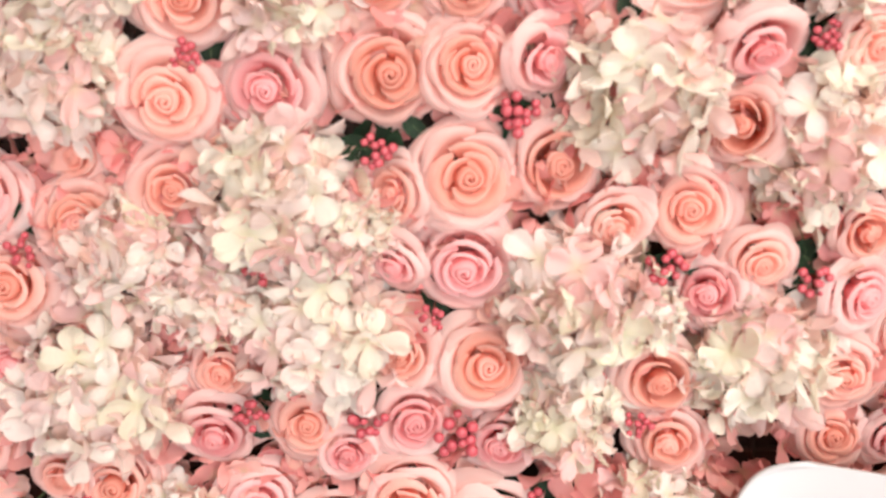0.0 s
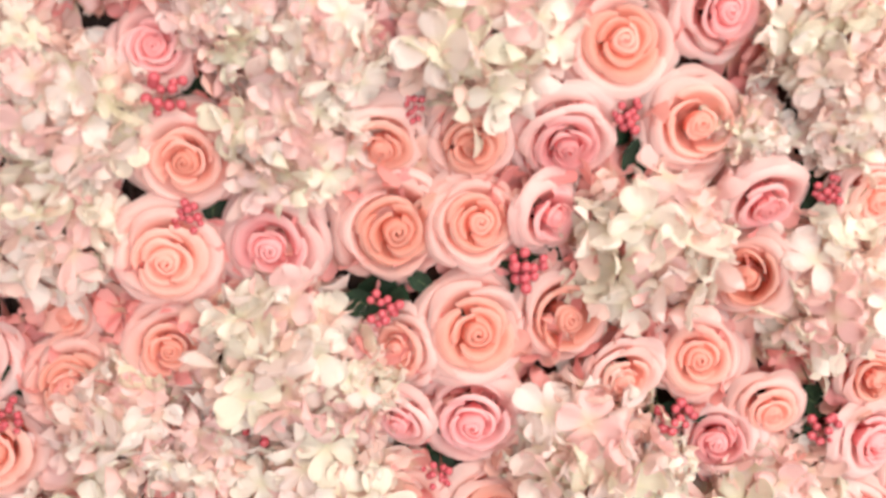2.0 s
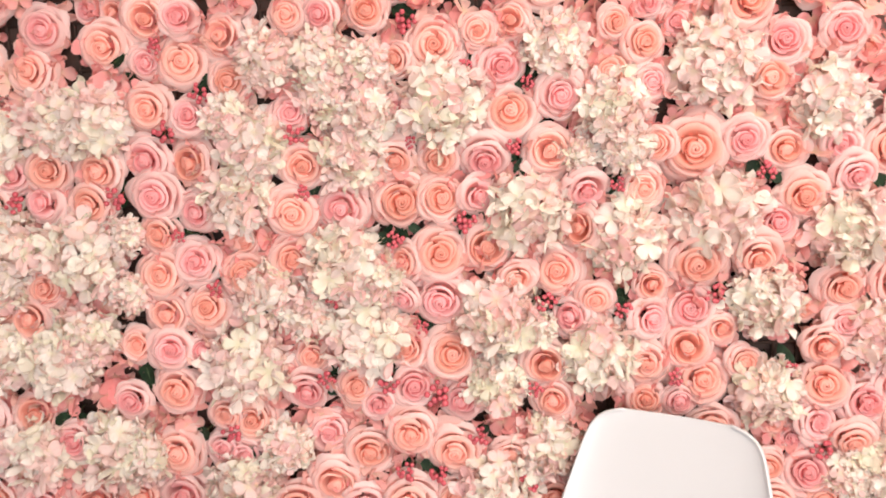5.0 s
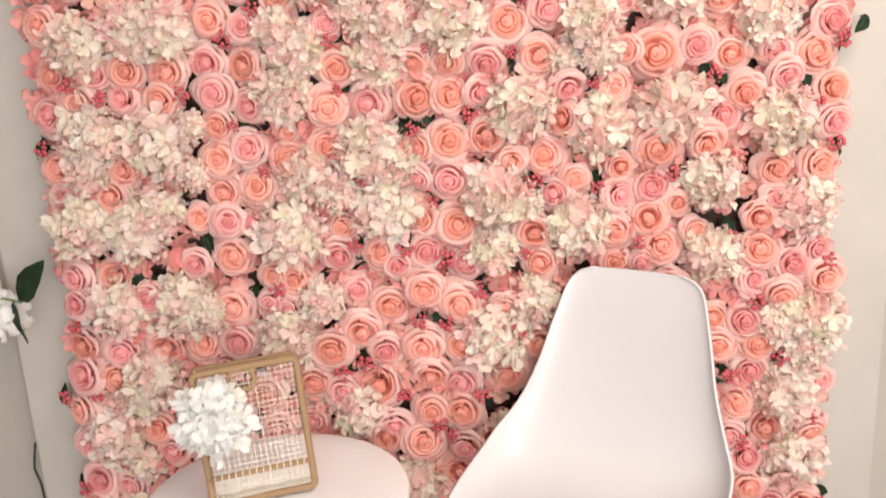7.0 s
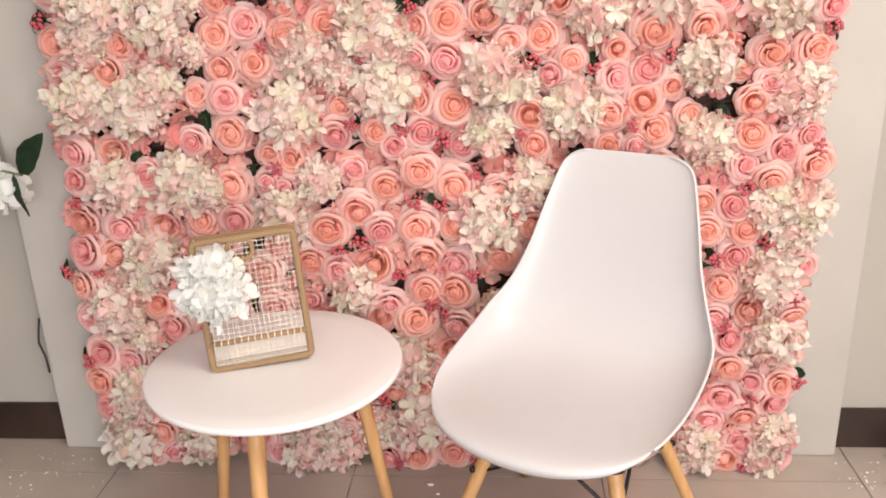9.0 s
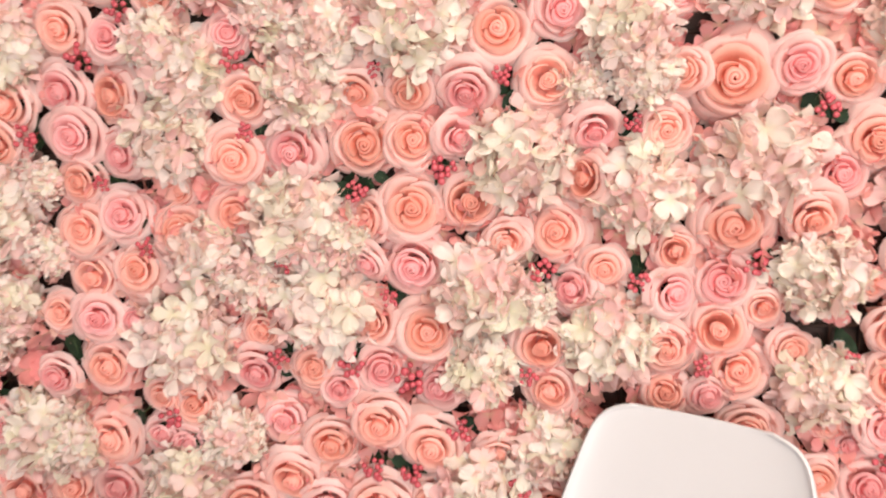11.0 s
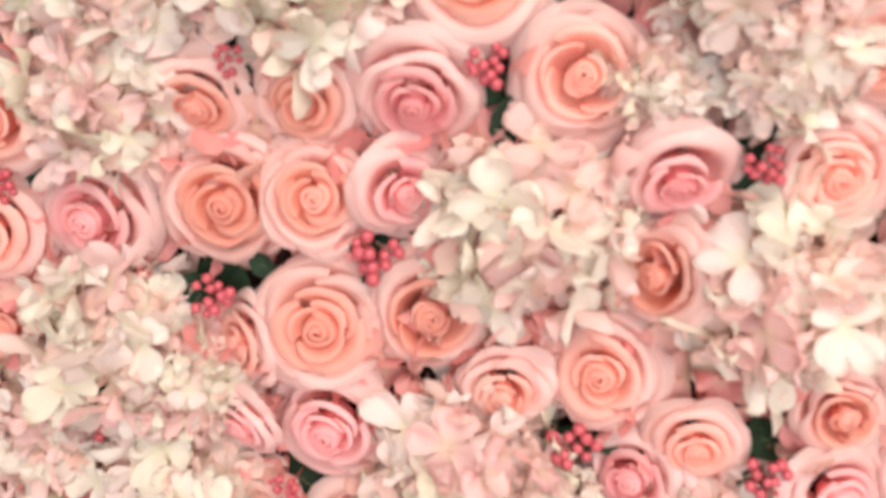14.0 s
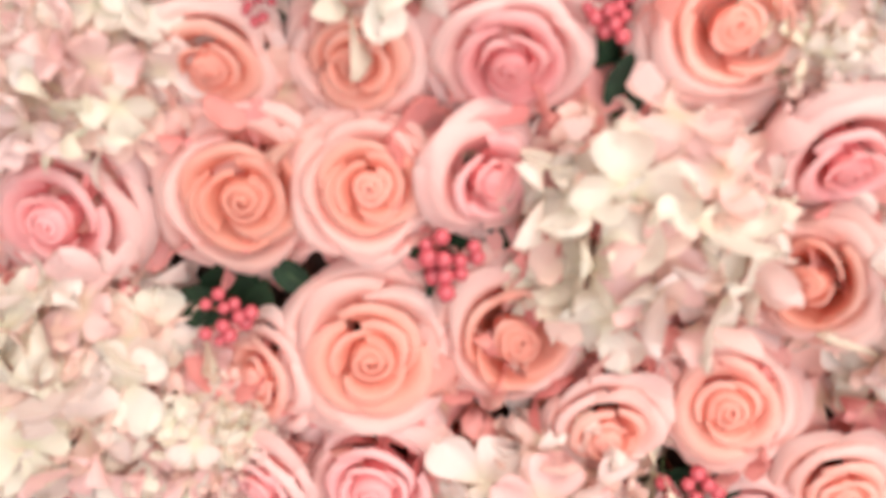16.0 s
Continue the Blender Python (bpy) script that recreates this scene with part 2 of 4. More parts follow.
def box_bm(x0, x1, y0, y1, z0, z1, bevel=0.0):
    bm = bmesh.new()
    bmesh.ops.create_cube(bm, size=1)
    for v in bm.verts:
        v.co = ((x0 + x1) / 2 + v.co.x * (x1 - x0), (y0 + y1) / 2 + v.co.y * (y1 - y0), (z0 + z1) / 2 + v.co.z * (z1 - z0))
    if bevel:
        bmesh.ops.bevel(bm, geom=bm.edges[:], offset=bevel, segments=2, affect='EDGES')
    return bm


def tube(bm, pts, r0, r1=None, sides=10, closed=False, cap=True):
    """A round bar along pts, tapering from r0 to r1, added to bm."""
    r1 = r0 if r1 is None else r1
    pts = [Vector(p) for p in pts]
    n = len(pts)
    rings = []
    up = None
    for i, p in enumerate(pts):
        a = pts[i - 1] if (i or closed) else p
        b = pts[(i + 1) % n] if (i < n - 1 or closed) else p
        d = (b - a).normalized()
        if up is None:
            up = d.orthogonal().normalized()
        up = (up - d * up.dot(d)).normalized()
        side = d.cross(up)
        r = r0 + (r1 - r0) * i / max(1, n - 1)
        rings.append([bm.verts.new(p + (up * math.cos(k * math.tau / sides) + side * math.sin(k * math.tau / sides)) * r) for k in range(sides)])
    for i in range(n if closed else n - 1):
        A, B = rings[i], rings[(i + 1) % n]
        for k in range(sides):
            bm.faces.new((A[k], A[(k + 1) % sides], B[(k + 1) % sides], B[k]))
    if not closed:
        if cap:
            bm.faces.new(rings[0][::-1])
        bm.faces.new(rings[-1])
    bmesh.ops.recalc_face_normals(bm, faces=bm.faces[:])
    return rings


# ---------------------------------------------------------------- the room
WALL_Y, BOARD_Y, FACE_Y = 0.815, 0.765, 0.695
X0, X1, YF, H = -3.0, 3.0, -3.5, 2.8


def structure(name, bm, material, label, category, smooth=False):
    return tagged(new(name, mesh_of(name, bm, material, smooth)), label, category, kind="structure")


structure("wall_back", box_bm(X0 - 0.15, X1 + 0.15, WALL_Y, WALL_Y + 0.15, 0, H), WALL, "cream painted plaster wall behind the flower wall", "wall")
structure("wall_right", box_bm(X1, X1 + 0.15, YF, WALL_Y, 0, H), WALL, "cream painted plaster wall of the room", "wall")
structure("wall_left", box_bm(X0 - 0.15, X0, YF, WALL_Y, 0, H), WALL, "cream painted plaster wall of the room", "wall")
wf = box_bm(X0 - 0.15, X1 + 0.15, YF - 0.15, YF, 0, 0.35)
for b in ((X0 - 0.15, X1 + 0.15, YF - 0.15, YF, 2.55, H), (X0 - 0.15, -1.8, YF - 0.15, YF, 0.35, 2.55), (2.6, X1 + 0.15, YF - 0.15, YF, 0.35, 2.55)):
    me = mesh_of("tmp", box_bm(*b), WALL)
    wf.from_mesh(me)
    bpy.data.meshes.remove(me)
structure("wall_front", wf, WALL, "cream painted wall with a wide window opening", "wall")
structure("ceiling", box_bm(X0 - 0.15, X1 + 0.15, YF - 0.15, WALL_Y + 0.15, H, H + 0.12), CEIL, "plain white painted ceiling", "ceiling")
floor = structure("floor", box_bm(X0 - 0.15, X1 + 0.15, YF - 0.15, WALL_Y + 0.15, -0.12, -0.004), GROUT, "beige ceramic tile floor with thin joints", "floor")
structure("baseboard", box_bm(X0, X1, WALL_Y - 0.012, WALL_Y, 0, 0.108, 0.002), BASE, "dark brown skirting along the back wall", "skirting")

lamp = tagged(new("ceiling_lamp"), "square white ceiling lamp, switched on", "lamp")
lamp.location = (1.1, -0.75, H)
part("housing", box_bm(-0.48, 0.48, -0.48, 0.48, -0.05, 0, 0.006), PLASTIC, lamp)

# white board that carries the flowers
board = tagged(new("backing_board"), "white painted board standing against the wall behind the flowers", "board")
part("panel", box_bm(-1.026, 0.928, BOARD_Y, BOARD_Y + 0.03, 0.0, 2.35, 0.004), BOARD, board, smooth=False)
for x in (-0.8, 0.7):
    part("batten", box_bm(x - 0.03, x + 0.03, BOARD_Y + 0.031, WALL_Y - 0.013, 0.0, 2.2, 0.002), BOARD, board, smooth=False)

# grid the flowers are tied to, plus a sheet; dark brown paints gap shade
grid_thing = tagged(new("flower_grid"), "grid and sheet on the white board, dark for the shade between flowers", "grid")
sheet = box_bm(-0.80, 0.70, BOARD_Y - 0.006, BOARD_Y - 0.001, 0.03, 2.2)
part("sheet", sheet, GRID_SHADE, grid_thing, smooth=False)
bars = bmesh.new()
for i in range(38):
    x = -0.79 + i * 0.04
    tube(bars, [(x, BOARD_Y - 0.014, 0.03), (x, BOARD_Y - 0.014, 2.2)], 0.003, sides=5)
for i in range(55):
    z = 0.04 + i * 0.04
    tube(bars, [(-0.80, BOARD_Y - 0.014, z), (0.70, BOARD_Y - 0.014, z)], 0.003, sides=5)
tagged(part("bar_mesh", bars, GRID_SHADE, grid_thing), kind="stuff")

# ---------------------------------------------------------------- flowers: one master of each kind, then copies
rng = random.Random(7)


def petal_sheet(verts, faces, lips, theta, half, prof, skew, wave, seed, point, nu=8, nv=8, hub=None, arch=0.1):
    """One petal round the z axis: prof is a list of (radius, height) from foot to rolled lip; arch: how far its sides drop below
    its middle; hub: vertex that its foot grows from."""
    r = random.Random(seed)
    ph = [r.uniform(0, 6.28) for _ in range(3)]
    base = len(verts)
    seg = len(prof) - 1
    lean = r.uniform(-0.5, 0.5)
    for j in range(nv):
        v = j / (nv - 1)
        f = v * seg
        k = min(seg - 1, int(f))
        f -= k
        rad0 = prof[k][0] * (1 - f) + prof[k + 1][0] * f
        z0 = prof[k][1] * (1 - f) + prof[k + 1][1] * f
        for i in range(nu):
            u = 2 * i / (nu - 1) - 1
            ang = theta + u * half * (0.82 + 0.18 * min(1, v * 1.5))
            edge = abs(u) ** 2.6
            tip = (1 - abs(u)) ** 1.3 * v ** 3
            rad = rad0 * (1 + skew * u + 0.09 * point * tip - 0.11 * edge * v)
            z = z0 - (edge + 0.25 * lean * u) * arch * (0.35 + 1.2 * rad0) * v - 0.035 * point * tip
            w = wave * v * v
            rad += w * (math.sin(3.1 * u + ph[0]) + 0.6 * math.sin(6.3 * u + ph[1]))
            z += w * (math.sin(2.7 * u + ph[2]) + 0.5 * math.sin(7.1 * u + ph[0]))
            verts.append((rad * math.cos(ang), rad * math.sin(ang), z))
            lips.append(min(1.0, v * 1.2))
    for j in range(nv - 1):
        for i in range(nu - 1):
            a = base + j * nu + i
            faces.append((a, a + 1, a + nu + 1, a + nu))
    if hub is not None:
        for i in range(nu - 1):
            faces.append((hub, base + i + 1, base + i))


def petal_profile(foot, wall, rise, lip, top, drop):
    """Cross-section of a petal: from its foot up a steep wall, then flaring to a broad soft lip that falls away at its rim."""
    f = lip - wall
    return [(0.55 * foot, rise - 0.24), (foot, rise - 0.10), (wall, rise), (wall + 0.30 * f, rise + 0.72 * (top - rise)), (wall + 0.62 * f, top), (wall + 0.86 * f, top - 0.30 * drop), (lip, top - drop)]


def make_rose(name, label, seed, inner, outer, open_=1.0, hollow=False):
    """Rose about 1 across, facing +z: a spirally furled heart, cupped petals round it, and broad pale outer petals."""
    r = random.Random(seed)
    # stem and inner cup grow from one hub (the root mesh)
    V, Fc, L = [(0, 0, -0.12)], [], [0.0]
    for q in range(6):
        V.append((0.05 * math.cos(q * math.tau / 6), 0.05 * math.sin(q * math.tau / 6), -0.75))
        L.append(0.0)
    for q in range(6):
        Fc.append((0, 1 + q, 1 + (q + 1) % 6))
    heart = 0.86 + 0.20 * (1.2 - open_)
    turn = r.uniform(0, 6.28)
    rings = [(0.10, 0.166 * heart, 0.28, 0.218 * heart, 0.348, 0.010, 3, 1.20), (0.17, 0.218, 0.22, 0.315, 0.315, 0.024, 3, 1.30)]
    if hollow:
        rings = [(0.10, 0.140 * heart, 0.26, 0.170 * heart, 0.335, 0.004, 2, 1.5), (0.20, 0.250, 0.17, 0.335, 0.325, 0.026, 4, 1.15)]
    for foot, wall, rise, lip, top, drop, count, half in rings:
        turn += r.uniform(0.6, 1.4)
        for k in range(count):
            g = r.uniform(0.90, 1.10)
            prof = petal_profile(foot, wall, rise, lip * g, top + r.uniform(-0.035, 0.015), drop)
            petal_sheet(V, Fc, L, turn + k * math.tau / count + r.uniform(-0.35, 0.35), half * r.uniform(0.88, 1.12), prof, r.uniform(0.07, 0.17), 0.009, r.random(), r.uniform(0.2, 1.4), 9, 10, hub=0, arch=0.10)
    root = tagged(new(name, raw_mesh(name, V, Fc, inner, L)), label, "rose")
    # furled heart: one sheet wound in a spiral, each winding leaning in over the one inside it
    V, Fc, L = [], [], []
    turns, n = 2.4, 44
    a0, ph = r.uniform(0, 6.28), r.uniform(0, 6.28)
    for i in range(n):
        f = i / (n - 1)
        a = a0 + f * turns * math.tau
        rad = (0.034 + 0.128 * f) * heart * (1 + 0.07 * math.sin(3 * a + ph) * f)
        top = 0.372 - 0.034 * f * f + 0.006 * math.sin(2.3 * a + ph)
        for rr, z, v in ((rad * 1.02, 0.12, 0.1), (rad * 1.04, top - 0.085, 0.45), (rad, top - 0.035, 0.7), (rad - 0.018 * heart, top - 0.010, 0.85), (max(0.0, rad - 0.040 * heart), top, 1.0), (max(0.0, rad - 0.048 * heart), top - 0.010, 0.75)):
            V.append((rr * math.cos(a), rr * math.sin(a), z))
            L.append(0.2 + 0.62 * v)
    for i in range(n - 1):
        for j in range(5):
            b = i * 6 + j
            Fc.append((b, b + 6, b + 7, b + 1))
    child("bud", raw_mesh("bud", V, Fc, inner, L), root)
    # outer petals, one object each
    for foot, wall, rise, lip, top, drop, count, half in ((0.24, 0.318, 0.145, 0.432, 0.245, 0.042, 4, 1.12), (0.29, 0.395, 0.060, 0.525, 0.155, 0.060, 5, 0.95)):
        turn = r.uniform(0, 6.28)
        for k in range(count):
            g = r.uniform(0.93, 1.07)
            V, Fc, L = [], [], []
            prof = petal_profile(foot, wall, rise, lip * g, top + r.uniform(-0.030, 0.025), drop * r.uniform(0.5, 1.5))
            petal_sheet(V, Fc, L, turn + k * math.tau / count + r.uniform(-0.28, 0.28), half * r.uniform(0.9, 1.12), prof, r.choice((-1, 1)) * r.uniform(0.03, 0.10), 0.017, r.random(), r.uniform(0.3, 2.2), 10, 10, arch=0.10)
            child("petal", raw_mesh("petal", V, Fc, outer, L), root)
    return root


def floret_verts(r, verts, faces, lips, m, size, hub=None, nu=7, nv=7):
    """Four rounded, ruffled petals round a small eye, placed by matrix m; joined at the eye, and to hub by a thin stalk."""
    eye = len(verts)
    verts.append((m @ Vector((0, 0, 0)))[:])
    lips.append(0.0)
    cup = r.uniform(0.0, 0.35)
    for q in range(4):
        a = q * math.pi / 2 + r.uniform(-0.22, 0.22)
        lift = cup + r.uniform(-0.12, 0.30)
        tw = r.uniform(-0.6, 0.6)
        wid = r.uniform(0.30, 0.40)
        bend = r.uniform(-0.35, 0.60)
        ln = r.uniform(0.40, 0.52)
        p1, p2 = r.uniform(0, 6.28), r.uniform(0, 6.28)
        base = len(verts)
        for j in range(nv):
            v = j / (nv - 1)
            v = math.sin(v * math.pi / 2)
            w = wid * max(v ** 0.7 * math.sqrt(max(0.0, 1 - v ** 4)), 0.10 * (1 - v), 0.02)
            for i in range(nu):
                u = 2 * i / (nu - 1) - 1
                x = 0.025 + ln * v + 0.02 * math.sin(u * 6 + p1) * v
                y = u * w
                z = lift * v * 0.6 - bend * v * v * 0.6 + tw * u * v * 0.22 + 0.10 * (u * u - 0.3) * v + v * v * (0.085 * math.sin(4.0 * u + p1) + 0.04 * math.sin(7 * u + p2))
                p = m @ Vector((size * (x * math.cos(a) - y * math.sin(a)), size * (x * math.sin(a) + y * math.cos(a)), size * z))
                verts.append(p[:])
                lips.append(v)
        for j in range(nv - 1):
            for i in range(nu - 1):
                b = base + j * nu + i
                faces.append((b, b + 1, b + nu + 1, b + nu))
        for i in range(nu - 1):
            faces.append((eye, base + i + 1, base + i))
        if hub is not None and q == 0:
            faces.append((hub, base, base + 1))


FLORETS = {}


def make_hydrangea(name, label, seed, petals, inner, count=31):
    """Mop-head about 1 across, facing +z: an inner mass of florets, and the florets of its dome, one object each."""
    r = random.Random(seed)
    V, Fc, L = [(0, 0, -0.1)], [], [0.0]
    for q in range(6):
        V.append((0.03 * math.cos(q * math.tau / 6), 0.03 * math.sin(q * math.tau / 6), -0.50))
        L.append(0.0)
    for q in range(6):
        Fc.append((0, 1 + q, 1 + (q + 1) % 6))
    for k in range(38):
        z = 1 - (k + 0.5) / 38 * 1.05
        a = k * 2.39996 + 1
        s = math.sqrt(max(0, 1 - z * z))
        p = Vector((0.39 * s * math.cos(a), 0.39 * s * math.sin(a), 0.31 * z - 0.02))
        q = Vector((s * math.cos(a), s * math.sin(a), z + 0.15)).to_track_quat('Z', 'Y').to_matrix().to_4x4()
        floret_verts(r, V, Fc, L, Matrix.Translation(p) @ q @ pose(0, 0, 0, r.uniform(-40, 40), r.uniform(-40, 40), r.uniform(0, 90)), r.uniform(0.25, 0.32), 0, 4, 5)
    root = tagged(new(name, raw_mesh(name, V, Fc, inner, L)), label, "hydrangea")
    key = petals.name
    if key not in FLORETS:
        FLORETS[key] = []
        for k in range(10):
            V, Fc, L = [], [], []
            floret_verts(r, V, Fc, L, Matrix.Identity(4), 1.0)
            FLORETS[key].append(raw_mesh("floret", V, Fc, petals, L))
    for k in range(count):
        z = 1 - (k + 0.4) / count * 1.0
        a = k * 2.39996 + r.uniform(-0.3, 0.3)
        s = math.sqrt(max(0, 1 - z * z))
        out = r.uniform(0.84, 1.14)
        p = Vector((0.43 * s * math.cos(a) * out, 0.43 * s * math.sin(a) * out, 0.36 * z * out))
        q = Vector((s * math.cos(a), s * math.sin(a), z + 0.25)).to_track_quat('Z', 'Y').to_matrix().to_4x4()
        sc = r.uniform(0.30, 0.40)
        child("floret", r.choice(FLORETS[key]), root, Matrix.Translation(p) @ q @ pose(0, 0, 0, r.uniform(-36, 36), r.uniform(-36, 36), r.uniform(0, 90)) @ Matrix.Scale(sc, 4))
    return root


BERRY_MESH = None


def make_berries(name, seed):
    """Sprig about 1 across: thin branching stems, each ending in a berry."""
    global BERRY_MESH
    r = random.Random(seed)
    bm = bmesh.new()
    ends = []
    hub = Vector((0, 0, -0.15))
    joint = list(tube(bm, [hub, (0.02, 0, -0.5), (0, 0, -1.0)], 0.022, 0.02, 5, cap=False)[0])
    for k in range(11):
        a, s = k * 2.39996 + r.uniform(-0.3, 0.3), math.sqrt((k + 0.5) / 11)
        e = Vector((0.42 * s * math.cos(a) + r.uniform(-0.06, 0.06), 0.36 * s * math.sin(a) + r.uniform(-0.06, 0.06), 0.28 - 0.25 * s + r.uniform(-0.15, 0.12)))
        joint += tube(bm, [hub, hub.lerp(e, 0.5) + Vector((0, 0, 0.03)), e], 0.014, 0.010, 5, cap=False)[0]
        ends.append(e)
    bmesh.ops.pointmerge(bm, verts=joint, merge_co=hub)
    root = tagged(new(name, mesh_of(name, bm, BERRY_STEM)), "sprig of small crimson berries tucked between the flowers", "berries")
    if BERRY_MESH is None:
        b = bmesh.new()
        bmesh.ops.create_icosphere(b, subdivisions=2, radius=0.5)
        for v in b.verts:
            if v.co.z > 0.42:
                v.co.z -= 0.08
        BERRY_MESH = mesh_of("berry", b, BERRY)
    for e in ends:
        child("berry", BERRY_MESH, root, Matrix.Translation(e) @ Matrix.Scale(r.uniform(0.16, 0.24), 4))
    return root


def leaf_mesh(seed, material, nv=9, nu=5):
    r = random.Random(seed)
    V, Fc, L = [], [], []
    curl, fold = r.uniform(0.05, 0.2), r.uniform(0.06, 0.14)
    for j in range(nv):
        v = j / (nv - 1)
        w = 0.30 * math.sin(math.pi * v ** 0.8) ** 0.8 * (1.0 - 0.25 * v) + 0.004
        for i in range(nu):
            u = 2 * i / (nu - 1) - 1
            jag = 1 + (0.05 if j % 2 else -0.03) * abs(u)
            V.append((v, u * w * jag, fold * abs(u) * w * 3 * 0.5 - curl * v * v + 0.015 * math.sin(9 * v + 3 * u)))
            L.append(v)
    for j in range(nv - 1):
        for i in range(nu - 1):
            b = j * nu + i
            Fc.append((b, b + 1, b + nu + 1, b + nu))
    return raw_mesh("leaf", V, Fc, material, L)


def make_leaf(name, seed, material=None):
    """Leaf 1 long on a short stalk, blade along x, facing +z."""
    root = tagged(new(name, leaf_mesh(seed, material or LEAF)), "dark green silk rose leaf showing between the flowers", "leaf")
    bm = bmesh.new()
    tube(bm, [(-0.25, 0, -0.5), (-0.1, 0, -0.1), (0.0, 0, 0), (0.5, 0, -0.03), (0.95, 0, -0.12)], 0.018, 0.006, 5)
    child("stalk", mesh_of("stalk", bm, STEM), root)
    return root


PEACH_LABEL = "pale peach silk rose on the flower wall"
PINK_LABEL = "pale pink silk rose with a deeper pink heart"
HYD_LABEL = "cream and blush silk hydrangea head on the flower wall"
MASTERS = {
    "peach_rose": [make_rose("peach_rose", PEACH_LABEL, 11 + k, PEACH, PEACH_OUTER, o, hole) for k, (o, hole) in enumerate(((1.0, False), (1.3, True), (0.8, False), (1.1, False), (0.9, False)))],
    "pink_rose": [make_rose("pink_rose", PINK_LABEL, 31 + k, PINK, PINK_OUTER, o) for k, o in enumerate((0.9, 1.1, 0.8, 1.0))],
    "hydrangea": [make_hydrangea("hydrangea", HYD_LABEL, 51 + k, HYDRANGEA, HYDRANGEA_IN) for k in range(4)],
    "berry_sprig": [make_berries("berry_sprig", 71 + k) for k in range(3)],
    "rose_leaf": [make_leaf("rose_leaf", 81 + k) for k in range(3)],
}
GROUPS = {"peach_rose": "peach roses of the flower wall", "pink_rose": "pink roses of the flower wall", "hydrangea": "hydrangeas of the flower wall",
          "berry_sprig": "berry sprigs of the flower wall", "rose_leaf": "leaves of the flower wall"}
for k, obs in MASTERS.items():
    for ob in obs:
        tagged(ob, group=GROUPS[k])
FIRST = {k: list(obs) for k, obs in MASTERS.items()}
TAKEN = []          # (x, z, radius) of all that is on the wall
DARK = []           # places left open to the grid, by the leaves and berries


def set_flower(kind, x, z, size, right=None, up=None, y=FACE_Y):
    """Puts a copy of a kind on the wall at (x, z), turned by degrees to its right and upwards."""
    spread = {"peach_rose": 9, "pink_rose": 12, "hydrangea": 12, "berry_sprig": 15, "rose_leaf": 25}[kind]
    side = (x + 0.03) / 0.86
    edge = 30 * max(0.0, abs(side) - 0.90) / 0.10 * (1 if side > 0 else -1)
    right = rng.uniform(-spread, spread) + edge if right is None else right
    up = rng.uniform(-spread, spread) if up is None else up
    sink = {"peach_rose": -0.24, "pink_rose": -0.24, "hydrangea": -0.22, "berry_sprig": -0.15, "rose_leaf": 0.0}[kind]
    m = Matrix.Translation((x, y, z)) @ pose(0, 0, 0, 0, 0, right) @ pose(0, 0, 0, 90 - up, 0, 0) @ pose(0, 0, 0, 0, 0, rng.uniform(0, 360)) @ Matrix.Translation((-0.5 * size if kind == "rose_leaf" else 0, 0, sink * size)) @ Matrix.Scale(size, 4)
    if FIRST[kind]:
        ob = FIRST[kind].pop()
        ob.matrix_basis = m
    else:
        ob = copy_thing(rng.choice(MASTERS[kind]), m.normalized())
        ob.matrix_basis = m
    if kind in ("berry_sprig", "rose_leaf"):
        DARK.append((x, z))
    else:
        TAKEN.append((x, z, size * 0.5))
    return ob


def row(kind, *places):
    """A stretch of the wall: (x, z, size) or (x, z, size, right, up) for each flower."""
    for p in places:
        x, z, size = p[:3]
        right, up = p[3:] if len(p) > 3 else (None, None)
        z = max(z, 0.42 * size)
        size *= {"peach_rose": 1.10, "pink_rose": 1.10, "hydrangea": 1.06}.get(kind, 1.0)
        y = FACE_Y + {"hydrangea": -0.008, "berry_sprig": -0.009, "rose_leaf": 0.013}.get(kind, 0.0) + rng.uniform(-0.006, 0.006)
        set_flower(kind, x, z, size, right, up, y)


row("peach_rose",
    (-0.811, 1.338, 0.074), (-0.52, 1.432, 0.081), (-0.456, 1.329, 0.075), (-0.443, 1.472, 0.075), (-0.392, 1.404, 0.083), (-0.325, 1.44, 0.069),
    (-0.317, 1.367, 0.069), (-0.214, 1.466, 0.057), (-0.085, 1.465, 0.064), (-0.044, 1.386, 0.054, -25, 0), (0.02, 1.405, 0.088), (0.091, 1.422, 0.053),
    (0.141, 1.437, 0.058), (0.295, 1.349, 0.083), (0.306, 1.424, 0.049), (0.35, 1.391, 0.062, 15, 0), (0.543, 1.326, 0.077), (-0.799, 1.237, 0.07))
row("peach_rose",
    (-0.754, 1.181, 0.072), (-0.641, 1.238, 0.083), (-0.577, 1.175, 0.077), (-0.555, 1.231, 0.08), (-0.466, 1.119, 0.07), (-0.399, 1.236, 0.076, -15, 0),
    (-0.23, 1.146, 0.083, 8, -5), (-0.207, 1.224, 0.078), (-0.055, 1.226, 0.065, 0, -28), (-0.047, 1.158, 0.091, 6, -6), (0.017, 1.223, 0.069, 0, -15), (0.02, 1.161, 0.073),
    (0.137, 1.297, 0.083, 0, 8), (0.199, 1.23, 0.075, 0, 0), (0.24, 1.102, 0.064, -40, 10), (0.345, 1.161, 0.068), (0.365, 1.232, 0.055, -30, 0), (0.425, 1.223, 0.102))
